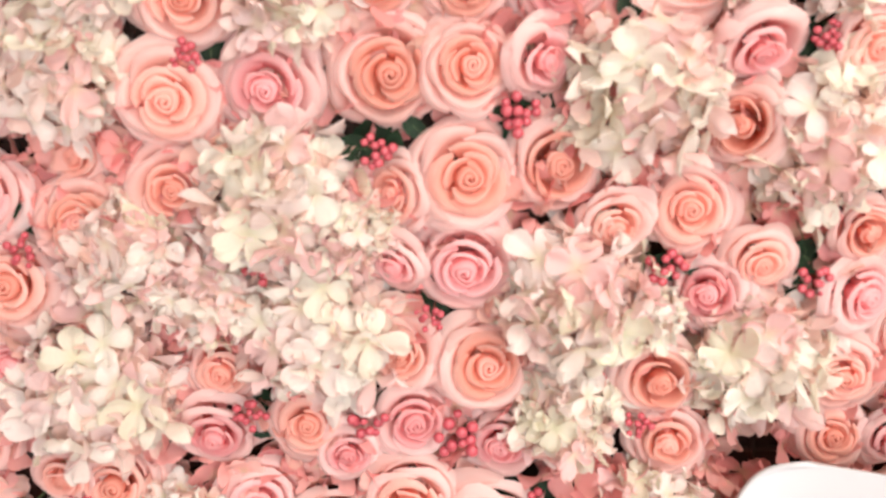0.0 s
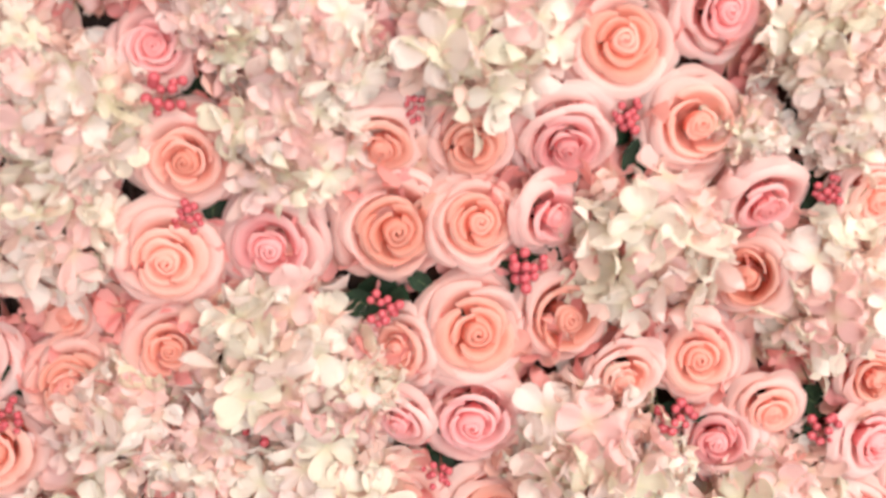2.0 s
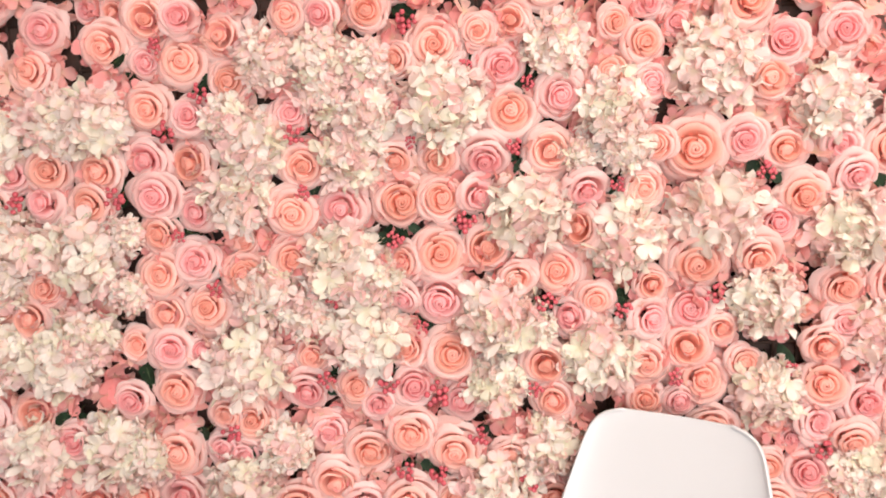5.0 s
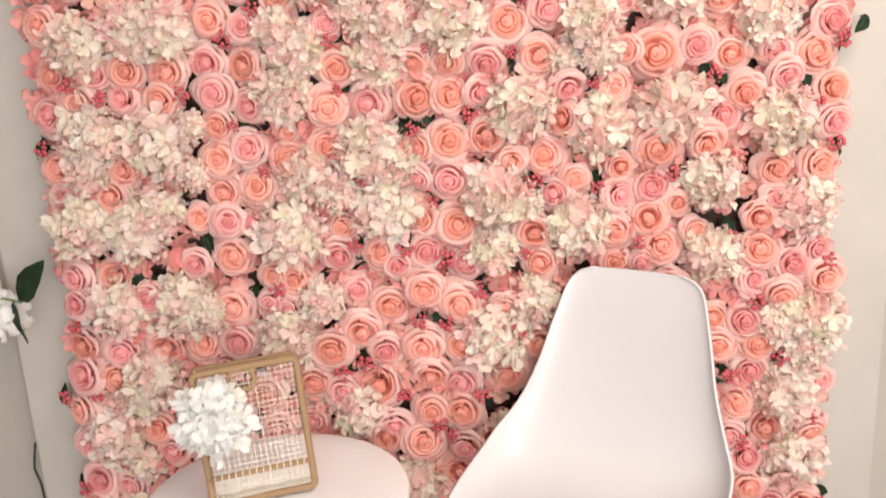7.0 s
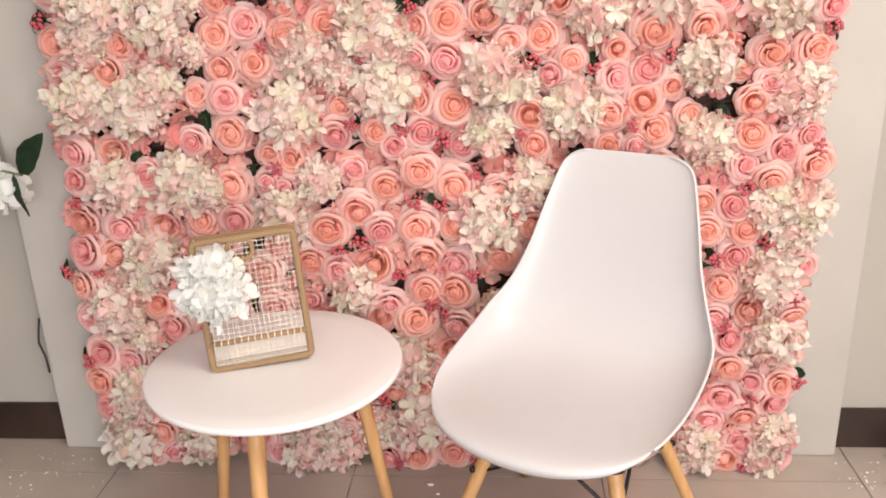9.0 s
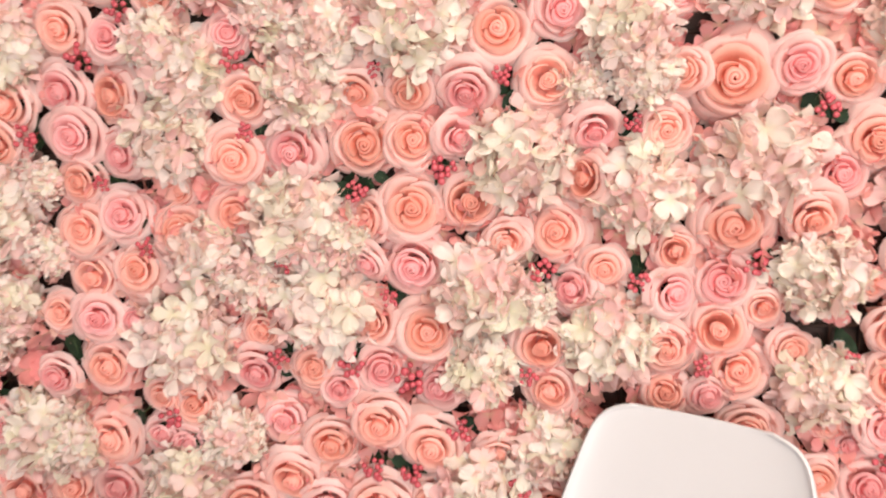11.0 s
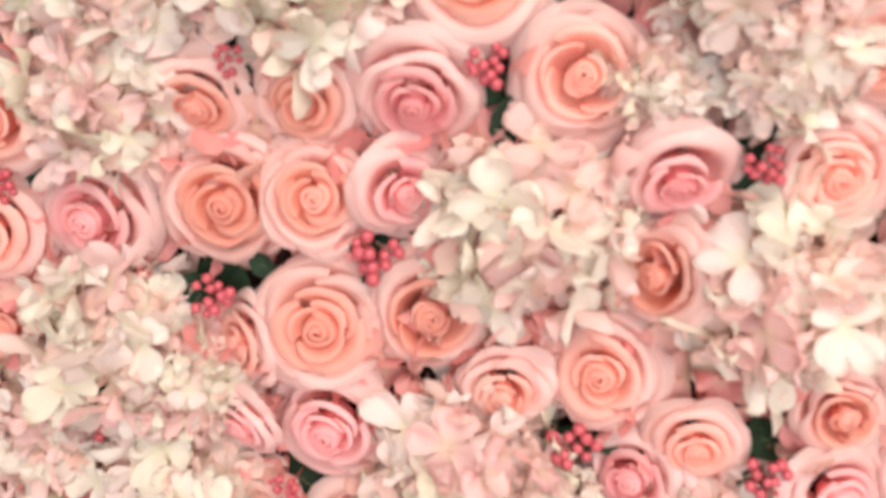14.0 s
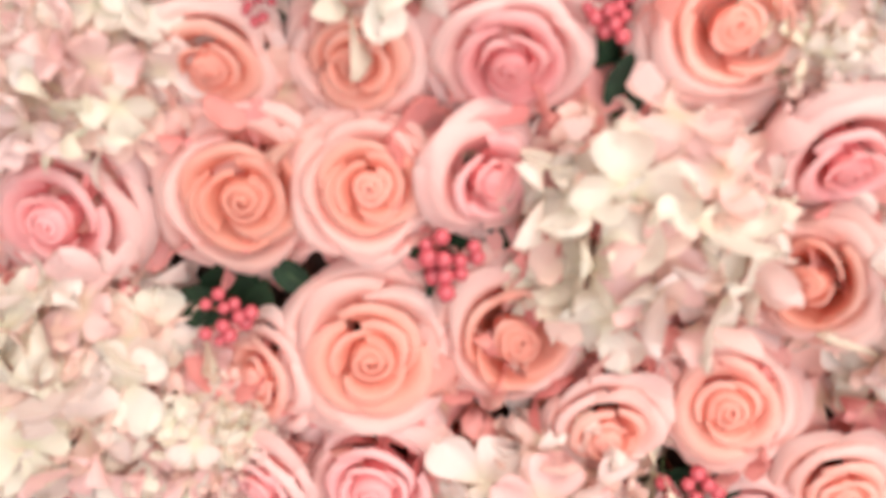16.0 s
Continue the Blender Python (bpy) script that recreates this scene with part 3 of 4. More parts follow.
row("peach_rose",
    (0.568, 1.213, 0.065), (0.598, 1.138, 0.077), (0.728, 1.21, 0.082), (0.764, 1.141, 0.077), (-0.821, 1.044, 0.079), (-0.76, 0.999, 0.07),
    (-0.713, 0.979, 0.072), (-0.68, 1.033, 0.071), (-0.525, 0.928, 0.057), (-0.468, 1.051, 0.079), (-0.467, 0.978, 0.076), (-0.393, 0.991, 0.083),
    (-0.323, 1.046, 0.074, 10, 15), (-0.239, 1.069, 0.07, 10, 0), (-0.055, 0.906, 0.069, -15, 8), (-0.051, 1.056, 0.063, -35, 0), (0.013, 1.07, 0.089), (0.091, 1.075, 0.079, 12, 0))
row("peach_rose",
    (0.138, 1.02, 0.058, 0, -15), (0.203, 1.03, 0.077), (0.265, 0.98, 0.06), (0.357, 1.002, 0.053), (0.429, 1.036, 0.096, 0, -15), (0.47, 0.924, 0.052),
    (0.528, 1.04, 0.075, 0, -18), (0.665, 0.985, 0.077, 0, -10), (0.751, 0.992, 0.078), (-0.728, 0.806, 0.079), (-0.476, 0.727, 0.087), (-0.463, 0.841, 0.082),
    (-0.38, 0.797, 0.061), (-0.335, 0.784, 0.086), (-0.219, 0.895, 0.068), (-0.144, 0.841, 0.072), (-0.131, 0.716, 0.081), (-0.055, 0.753, 0.085))
row("peach_rose",
    (0.019, 0.718, 0.093), (0.024, 0.895, 0.085), (0.117, 0.711, 0.063, 0, -25), (0.181, 0.871, 0.073), (0.19, 0.806, 0.068), (0.347, 0.866, 0.072),
    (0.347, 0.802, 0.067), (0.414, 0.895, 0.075), (0.44, 0.836, 0.093), (0.507, 0.865, 0.056), (0.636, 0.888, 0.069, 0, -15), (0.638, 0.822, 0.083),
    (0.686, 0.721, 0.074, 0, -20), (0.774, 0.757, 0.08), (-0.832, 0.643, 0.082), (-0.762, 0.565, 0.096), (-0.638, 0.634, 0.089), (-0.549, 0.643, 0.081))
row("peach_rose",
    (-0.313, 0.543, 0.079), (-0.267, 0.62, 0.088), (-0.195, 0.659, 0.087, 0, -15), (-0.171, 0.536, 0.102), (-0.065, 0.622, 0.095), (-0.052, 0.555, 0.078, 0, -25),
    (0.017, 0.628, 0.075), (0.115, 0.554, 0.095, 0, -12), (0.19, 0.626, 0.084), (0.55, 0.673, 0.063), (0.56, 0.61, 0.076), (0.643, 0.615, 0.087),
    (-0.864, 0.49, 0.085), (-0.77, 0.486, 0.082), (-0.685, 0.44, 0.079), (-0.159, 0.41, 0.076), (-0.074, 0.403, 0.096), (-0.054, 0.473, 0.082))
row("peach_rose",
    (0.002, 0.323, 0.082), (0.012, 0.473, 0.09), (0.082, 0.402, 0.075), (0.604, 0.48, 0.077), (0.67, 0.42, 0.086), (0.76, 0.409, 0.08, 10, -25),
    (-0.858, 0.237, 0.099), (-0.137, 0.21, 0.075, 0, -20), (-0.076, 0.218, 0.075), (0.635, 0.281, 0.078), (0.678, 0.148, 0.077, 0, -20), (0.752, 0.238, 0.075),
    (-0.726, 0.095, 0.081), (-0.22, 0.084, 0.069), (-0.092, -0.003, 0.089), (-0.001, 0.014, 0.091), (0.642, 0.031, 0.084))
row("pink_rose",
    (-0.452, 1.404, 0.053), (-0.39, 1.316, 0.063), (-0.388, 1.473, 0.061), (-0.221, 1.311, 0.06, 10, 10), (-0.161, 1.463, 0.053), (-0.049, 1.313, 0.054, 30, 0),
    (0.126, 1.367, 0.075), (0.218, 1.316, 0.07), (0.361, 1.329, 0.055, 10, 0), (0.564, 1.383, 0.07), (-0.819, 1.157, 0.078), (-0.71, 1.232, 0.067),
    (-0.661, 1.184, 0.07), (-0.473, 1.246, 0.073), (-0.462, 1.185, 0.08), (-0.395, 1.156, 0.066, -15, 0), (-0.148, 1.15, 0.082), (0.081, 1.162, 0.062, 32, -10))
row("pink_rose",
    (0.093, 1.219, 0.075, 0, -28), (0.256, 1.161, 0.067, 5, -32), (0.504, 1.233, 0.067), (0.654, 1.216, 0.061), (0.677, 1.167, 0.066, 0, -20), (0.756, 1.268, 0.073),
    (-0.813, 0.977, 0.072), (-0.464, 0.918, 0.073), (-0.411, 0.913, 0.054), (-0.405, 1.071, 0.071), (-0.055, 0.994, 0.053, -30, -20),
    (0.008, 0.985, 0.09), (0.222, 0.951, 0.066, -20, 0), (0.358, 0.946, 0.067, 20, 0), (0.42, 0.959, 0.078), (0.56, 1.096, 0.067), (0.667, 0.927, 0.057))
row("pink_rose",
    (0.773, 1.075, 0.069), (-0.83, 0.743, 0.066), (-0.822, 0.801, 0.075), (-0.662, 0.753, 0.069), (-0.548, 0.826, 0.062), (-0.391, 0.73, 0.065),
    (-0.354, 0.717, 0.072), (-0.233, 0.831, 0.073, 0, -15), (-0.109, 0.809, 0.057), (-0.045, 0.838, 0.074), (0.034, 0.807, 0.068), (0.402, 0.8, 0.058),
    (0.631, 0.753, 0.066), (0.708, 0.788, 0.077), (0.756, 0.817, 0.07), (-0.841, 0.575, 0.091), (-0.739, 0.629, 0.082), (-0.473, 0.646, 0.081))
row("pink_rose",
    (-0.249, 0.522, 0.079), (-0.147, 0.614, 0.075), (0.014, 0.535, 0.081), (0.615, 0.666, 0.077), (0.631, 0.55, 0.076), (0.771, 0.53, 0.061),
    (-0.856, 0.403, 0.075), (-0.84, 0.314, 0.087), (-0.659, 0.381, 0.08), (-0.138, 0.438, 0.075, 0, -20), (0.016, 0.381, 0.073), (0.59, 0.402, 0.063),
    (0.629, 0.353, 0.077), (-0.849, 0.163, 0.087), (-0.775, 0.291, 0.076), (-0.189, 0.14, 0.063), (-0.046, 0.279, 0.066), (0.601, 0.132, 0.08))
row("pink_rose",
    (0.627, 0.193, 0.092), (0.687, 0.238, 0.075), (0.745, 0.186, 0.084), (-0.759, 0.034, 0.071), (-0.703, 0.038, 0.071), (-0.473, 0.089, 0.07),
    (-0.428, 0.041, 0.084), (-0.261, 0.1, 0.066), (-0.162, 0.004, 0.07), (0.548, 0.054, 0.067), (0.677, 0.079, 0.078), (0.766, 0.041, 0.08))
row("hydrangea",
    (-0.62, 1.318, 0.113), (-0.551, 1.309, 0.118), (-0.324, 1.306, 0.078), (-0.25, 1.396, 0.103), (-0.164, 1.392, 0.099), (-0.086, 1.381, 0.079),
    (-0.086, 1.301, 0.096), (0.035, 1.312, 0.14), (0.213, 1.395, 0.099), (0.455, 1.35, 0.139), (-0.741, 1.114, 0.135), (-0.735, 1.296, 0.125),
    (-0.516, 1.124, 0.056), (-0.322, 1.175, 0.119), (-0.287, 1.262, 0.117), (-0.126, 1.238, 0.116), (0.162, 1.126, 0.142), (0.301, 1.296, 0.11))
row("hydrangea",
    (0.325, 1.231, 0.087), (0.471, 1.121, 0.156), (0.641, 1.29, 0.118), (-0.78, 0.917, 0.139), (-0.753, 1.043, 0.106), (-0.614, 0.941, 0.113),
    (-0.593, 1.096, 0.146), (-0.526, 1.019, 0.068), (-0.283, 1.006, 0.119), (-0.226, 0.973, 0.089), (-0.152, 1.062, 0.142), (-0.126, 0.931, 0.144),
    (-0.085, 1.026, 0.08), (0.103, 0.951, 0.138), (0.168, 0.93, 0.065), (0.314, 1.077, 0.132), (0.535, 0.966, 0.114), (0.672, 1.081, 0.134))
row("hydrangea",
    (0.725, 0.904, 0.124), (-0.733, 0.725, 0.138), (-0.67, 0.9, 0.132), (-0.578, 0.73, 0.143), (-0.528, 0.716, 0.1), (-0.337, 0.894, 0.148),
    (-0.28, 0.738, 0.092), (0.088, 0.834, 0.111), (0.183, 0.719, 0.121), (0.275, 0.888, 0.137), (0.552, 0.81, 0.114), (-0.727, 0.502, 0.104),
    (-0.681, 0.564, 0.129), (-0.356, 0.665, 0.137), (0.098, 0.651, 0.147), (0.685, 0.663, 0.096), (0.71, 0.508, 0.135), (0.742, 0.593, 0.097))
row("hydrangea",
    (0.759, 0.656, 0.131), (-0.786, 0.416, 0.139), (-0.728, 0.35, 0.08), (-0.212, 0.472, 0.118), (-0.097, 0.3, 0.138), (0.111, 0.436, 0.07),
    (0.719, 0.352, 0.152), (-0.789, 0.17, 0.1), (-0.769, 0.228, 0.109), (-0.168, 0.116, 0.109), (-0.085, 0.125, 0.152), (0.75, 0.103, 0.106),
    (-0.801, 0.077, 0.157), (-0.622, 0.063, 0.119), (-0.361, 0.05, 0.132), (-0.289, 0.067, 0.131), (0.564, 0.077, 0.12), (0.575, 0.002, 0.108))
row("hydrangea",
    (0.731, 0.025, 0.096))
row("hydrangea", (-0.160, 1.332, 0.090), (0.240, 1.221, 0.062))
row("berry_sprig",
    (-0.431, 1.429, 0.035), (-0.367, 1.349, 0.039), (-0.087, 1.325, 0.041), (-0.025, 1.443, 0.046), (0.069, 1.373, 0.028), (0.165, 1.339, 0.03),
    (-0.765, 1.216, 0.046), (-0.701, 1.187, 0.046), (-0.528, 1.185, 0.046), (-0.43, 1.29, 0.043), (-0.429, 1.117, 0.031), (-0.214, 1.276, 0.042),
    (-0.209, 1.181, 0.035), (-0.027, 1.254, 0.028), (0.057, 1.12, 0.047), (0.141, 1.239, 0.037), (0.304, 1.17, 0.034), (0.539, 1.183, 0.04))
row("berry_sprig",
    (0.73, 1.121, 0.046), (0.776, 1.231, 0.046), (-0.844, 1.085, 0.046), (-0.374, 1.025, 0.034), (-0.168, 0.998, 0.035), (-0.06, 1.095, 0.04),
    (-0.025, 0.947, 0.031), (0.183, 0.979, 0.044), (0.311, 0.963, 0.04), (0.461, 0.984, 0.041), (0.778, 1.032, 0.046), (-0.372, 0.764, 0.046),
    (-0.196, 0.858, 0.038), (-0.087, 0.847, 0.045), (-0.006, 0.821, 0.053), (0.061, 0.745, 0.046), (0.161, 0.828, 0.033), (0.394, 0.845, 0.036))
row("berry_sprig",
    (0.578, 0.852, 0.032), (0.639, 0.706, 0.046), (0.779, 0.789, 0.046), (-0.891, 0.522, 0.046), (-0.839, 0.69, 0.046), (-0.813, 0.526, 0.046),
    (-0.244, 0.569, 0.046), (-0.192, 0.593, 0.046), (-0.113, 0.511, 0.046), (-0.07, 0.681, 0.046), (-0.012, 0.676, 0.046), (0.056, 0.513, 0.046),
    (0.145, 0.662, 0.046), (0.587, 0.547, 0.046), (0.691, 0.585, 0.046), (-0.708, 0.341, 0.046), (-0.039, 0.442, 0.046), (-0.008, 0.413, 0.046))
row("berry_sprig",
    (0.612, 0.392, 0.046), (0.765, 0.446, 0.046), (-0.879, 0.295, 0.046), (-0.164, 0.192, 0.046), (0.685, 0.195, 0.046), (0.793, 0.243, 0.046),
    (-0.67, 0.04, 0.046), (-0.249, 0.049, 0.046), (-0.134, -0.012, 0.046), (0.055, -0.012, 0.046), (0.692, 0.011, 0.046))
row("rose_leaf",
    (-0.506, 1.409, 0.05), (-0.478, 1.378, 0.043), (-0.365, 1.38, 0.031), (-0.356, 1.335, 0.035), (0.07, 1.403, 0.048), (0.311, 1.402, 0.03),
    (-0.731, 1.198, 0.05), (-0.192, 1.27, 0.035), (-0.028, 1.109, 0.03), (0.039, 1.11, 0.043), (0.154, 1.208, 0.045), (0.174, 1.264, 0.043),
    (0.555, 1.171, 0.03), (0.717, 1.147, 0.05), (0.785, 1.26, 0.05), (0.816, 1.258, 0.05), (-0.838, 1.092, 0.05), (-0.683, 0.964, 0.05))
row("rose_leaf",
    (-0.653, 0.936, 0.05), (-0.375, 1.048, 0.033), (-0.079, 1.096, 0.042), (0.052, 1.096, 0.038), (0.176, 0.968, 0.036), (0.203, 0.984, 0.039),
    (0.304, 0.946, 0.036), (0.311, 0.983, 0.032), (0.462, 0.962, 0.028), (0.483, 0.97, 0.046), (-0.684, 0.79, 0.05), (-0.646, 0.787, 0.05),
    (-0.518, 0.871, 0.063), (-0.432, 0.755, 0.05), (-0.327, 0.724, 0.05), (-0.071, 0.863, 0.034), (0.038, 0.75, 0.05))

# two dark leaves behind each sprig of berries, their colour deepening the gap's shade
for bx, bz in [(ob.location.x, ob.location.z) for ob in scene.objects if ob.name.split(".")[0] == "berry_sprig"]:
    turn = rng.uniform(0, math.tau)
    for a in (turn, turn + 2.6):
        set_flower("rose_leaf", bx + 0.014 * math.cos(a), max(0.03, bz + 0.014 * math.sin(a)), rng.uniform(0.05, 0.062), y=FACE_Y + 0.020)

# the rest of the wall, behind the chair and table and above, goes on in the same mixture
TOP = 1.56
for need, tries, small in ((0.86, 6000, 1.0), (0.72, 420, 0.62)):
    for step in range(tries):
        x, z = rng.uniform(-0.85, 0.77), rng.uniform(0.045, TOP)
        kind = rng.choices(("peach_rose", "pink_rose", "hydrangea"), (5, 3, 2 if small == 1 else 0))[0]
        size = small * {"peach_rose": rng.uniform(0.075, 0.092), "pink_rose": rng.uniform(0.068, 0.085), "hydrangea": rng.uniform(0.11, 0.14)}[kind]
        if all((x - a) ** 2 + (z - b) ** 2 > (need * (size * 0.5 + c)) ** 2 for a, b, c in TAKEN) and all((x - a) ** 2 + (z - b) ** 2 > (size * 0.5 + (0.010 if small == 1 else -0.004)) ** 2 for a, b in DARK):
            set_flower(kind, x, z, size, y=FACE_Y + rng.uniform(0.0, 0.012) + 0.014 * (small < 1))

# loose petals and florets deep between the flower heads, and the crown of the wall
fr = random.Random(5)
V, Fc, L = [], [], []
made = 0
while made < 3000:
    x, z = fr.uniform(-0.86, 0.79), fr.uniform(0.04, TOP + 0.2)
    made += 1
    deep = fr.uniform(0.014, 0.036) if z < TOP else fr.uniform(-0.03, 0.03)
    if any((x - a) ** 2 + (z - b) ** 2 < 0.012 ** 2 for a, b in DARK):
        continue
    m = Matrix.Translation((x, FACE_Y + deep, z)) @ pose(0, 0, 0, 90 + fr.uniform(-50, 50), fr.uniform(-30, 30), fr.uniform(-50, 50)) @ pose(0, 0, 0, 0, 0, fr.uniform(0, 360))
    floret_verts(fr, V, Fc, L, m, fr.uniform(0.042, 0.058) * (1 if z < TOP else 1.6), None, 4, 5)
tagged(new("filler_blossom", raw_mesh("filler_blossom", V, Fc, FILLER, L)), "blush silk petals filling the gaps between the flower heads", "petals", kind="stuff")

# ---------------------------------------------------------------- the chair
def make_chair():
    """Moulded white shell on four splayed wooden legs with black wire braces; faces -y, feet at z = 0."""
    chair = tagged(new("shell_chair"), "white moulded plastic chair with beech legs and black wire braces", "chair")
    # side profile (y, z), half width, how far the rim rises, how far the rim comes forward
    prof = [(-0.230, 0.404, 0.130, 0.000, 0.00), (-0.239, 0.417, 0.162, 0.000, 0.00), (-0.236, 0.428, 0.182, 0.002, 0.00), (-0.215, 0.436, 0.203, 0.008, 0.00), (-0.165, 0.434, 0.222, 0.022, 0.00),
            (-0.105, 0.427, 0.232, 0.040, 0.00), (-0.045, 0.421, 0.236, 0.056, 0.00), (0.010, 0.422, 0.236, 0.068, 0.004), (0.058, 0.433, 0.234, 0.072, 0.014), (0.098, 0.456, 0.230, 0.066, 0.026),
            (0.130, 0.492, 0.217, 0.050, 0.038), (0.153, 0.536, 0.204, 0.030, 0.046), (0.171, 0.588, 0.190, 0.014, 0.048), (0.186, 0.645, 0.174, 0.004, 0.044), (0.201, 0.705, 0.163, 0.000, 0.036),
            (0.216, 0.760, 0.149, 0.000, 0.030), (0.228, 0.800, 0.139, 0.000, 0.026), (0.234, 0.820, 0.129, 0.000, 0.022), (0.238, 0.832, 0.113, 0.000, 0.018), (0.240, 0.838, 0.088, 0.000, 0.014)]
    bm = bmesh.new()
    nu = 21
    grid = []
    for y, z, w, rise, fwd in prof:
        w *= 1.02
        y = y * 1.22 if y < 0 else y * 1.06
        z = 0.390 + (z - 0.410) * 0.974
        fwd *= 0.75
        bow = 0.070 * max(0.0, -y - 0.03) / 0.24
        line = []
        for i in range(nu):
            u = 2 * i / (nu - 1) - 1
            s = math.sin(u * math.pi / 2 * 0.92) / math.sin(math.pi / 2 * 0.92)
            e = abs(u) ** 3.0
            line.append(bm.verts.new((w * s, y - fwd * u * u + bow * u * u, z + rise * e)))
        grid.append(line)
    for a, b in zip(grid, grid[1:]):
        for i in range(nu - 1):
            bm.faces.new((a[i], a[i + 1], b[i + 1], b[i]))
    bmesh.ops.recalc_face_normals(bm, faces=bm.faces[:])
    shell = part("shell", bm, PLASTIC, chair)
    sub = shell.modifiers.new("smooth", 'SUBSURF')
    sub.levels = sub.render_levels = 2
    sol = shell.modifiers.new("thickness", 'SOLIDIFY')
    sol.thickness, sol.offset = 0.005, 0.0
    # wooden legs
    tops = {}
    for sx in (-1, 1):
        for sy in (-1, 1):
            top, foot = Vector((sx * 0.105, sy * 0.085, 0.368)), Vector((sx * 0.215, sy * 0.205, 0.0))
            tops[sx, sy] = (top, foot)
            bm = bmesh.new()
            tube(bm, [top.lerp(foot, k / 6) for k in range(7)], 0.0155, 0.0115, 14)
            leg = part("leg", bm, BEECH, chair)
            bm = bmesh.new()
            tube(bm, [top.lerp(foot, 0.12), top.lerp(foot, 0.16)], 0.018, 0.018, 12)
            part("bracket", bm, BLACK, leg, "black metal leg bracket")
            bm = bmesh.new()
            bmesh.ops.create_uvsphere(bm, u_segments=10, v_segments=6, radius=0.007, matrix=Matrix.Translation(top.lerp(foot, 0.34) + Vector((sx * 0.012, sy * 0.012, 0))))
            part("bolt", bm, BLACK, leg, "black bolt head")
    # wire braces: crosswise between the legs and up to the mounts
    def brace(p, q):
        bm = bmesh.new()
        tube(bm, [p, p.lerp(q, 0.5), q], 0.0035, sides=8)
        part("brace", bm, BLACK, chair, "thin black metal rod")
    for (a, b) in (((-1, -1), (1, -1)), ((-1, 1), (1, 1)), ((-1, -1), (-1, 1)), ((1, -1), (1, 1))):
        (ta, fa), (tb, fb) = tops[a], tops[b]
        brace(ta.lerp(fa, 0.02), tb.lerp(fb, 0.36))
        brace(tb.lerp(fb, 0.02), ta.lerp(fa, 0.36))
    for sx in (-1, 1):
        bm = bmesh.new()
        tube(bm, [(sx * 0.105, -0.085, 0.369), (sx * 0.105, 0.085, 0.369)], 0.006, sides=8)
        part("mount_bar", bm, BLACK, chair, "black metal mounting bar")
        for y in (-0.06, 0.08):
            bm = bmesh.new()
            tube(bm, [(sx * 0.105, y, 0.366), (sx * 0.105, y, 0.402)], 0.016, 0.02, 12)
            part("rubber_mount", bm, BLACK, chair, "black rubber mount")
    return chair


CHAIR = make_chair()
CHAIR.matrix_basis = pose(0.262, 0.390, 0, 0, 0, -28)


# ---------------------------------------------------------------- the table
def lathe(bm, prof, sides=64):
    rings = []
    for r, z in prof:
        rings.append([bm.verts.new((r * math.cos(k * math.tau / sides), r * math.sin(k * math.tau / sides), z)) for k in range(sides)] if r > 0 else [bm.verts.new((0, 0, z))])
    for a, b in zip(rings, rings[1:]):
        for k in range(sides):
            j = (k + 1) % sides
            if len(a) == 1:
                bm.faces.new((a[0], b[k], b[j]))
            elif len(b) == 1:
                bm.faces.new((a[k], b[0], a[j]))
            else:
                bm.faces.new((a[k], b[k], b[j], a[j]))
    bmesh.ops.recalc_face_normals(bm, faces=bm.faces[:])


def make_table():
    table = tagged(new("side_table"), "round white side table on three splayed beech legs", "table")
    bm = bmesh.new()
    lathe(bm, [(0, 0.45), (0.20, 0.45), (0.246, 0.45), (0.2495, 0.4485), (0.251, 0.445), (0.2505, 0.440), (0.246, 0.4355), (0.235, 0.433), (0, 0.433)])
    part("tabletop", bm, TABLE_TOP, table)
    for a in (30, 150, 270):
        c, s = math.cos(radians(a)), math.sin(radians(a))
        top, foot = Vector((0.155 * c, 0.155 * s, 0.434)), Vector((0.225 * c, 0.225 * s, 0.0))
        bm = bmesh.new()
        tube(bm, [top.lerp(foot, k / 6) for k in range(7)], 0.0175, 0.0115, 16)
        leg = part("leg", bm, BEECH, table)
        bm = bmesh.new()
        bmesh.ops.create_cone(bm, cap_ends=True, segments=20, radius1=0.026, radius2=0.026, depth=0.006, matrix=Matrix.Translation(top + Vector((0, 0, -0.0045))))
        part("leg_plate", bm, BLACK, leg, "black metal leg plate")
    return table


TABLE = make_table()
TABLE.matrix_basis = pose(-0.326, 0.395, 0)


# ---------------------------------------------------------------- the net bag on the table
def rounded(w, h, r, n=5, x=0.0, z=0.0):
    """Outline of a rounded rectangle w by h standing on z, as points in the xz plane."""
    out = []
    for cx, cz, a0 in ((w / 2 - r, r, -90), (w / 2 - r, h - r, 0), (-w / 2 + r, h - r, 90), (-w / 2 + r, r, 180)):
        for k in range(n):
            a = radians(a0 + 90 * k / (n - 1))
            out.append((x + cx + r * math.cos(a), 0, z + cz + r * math.sin(a)))
    return out


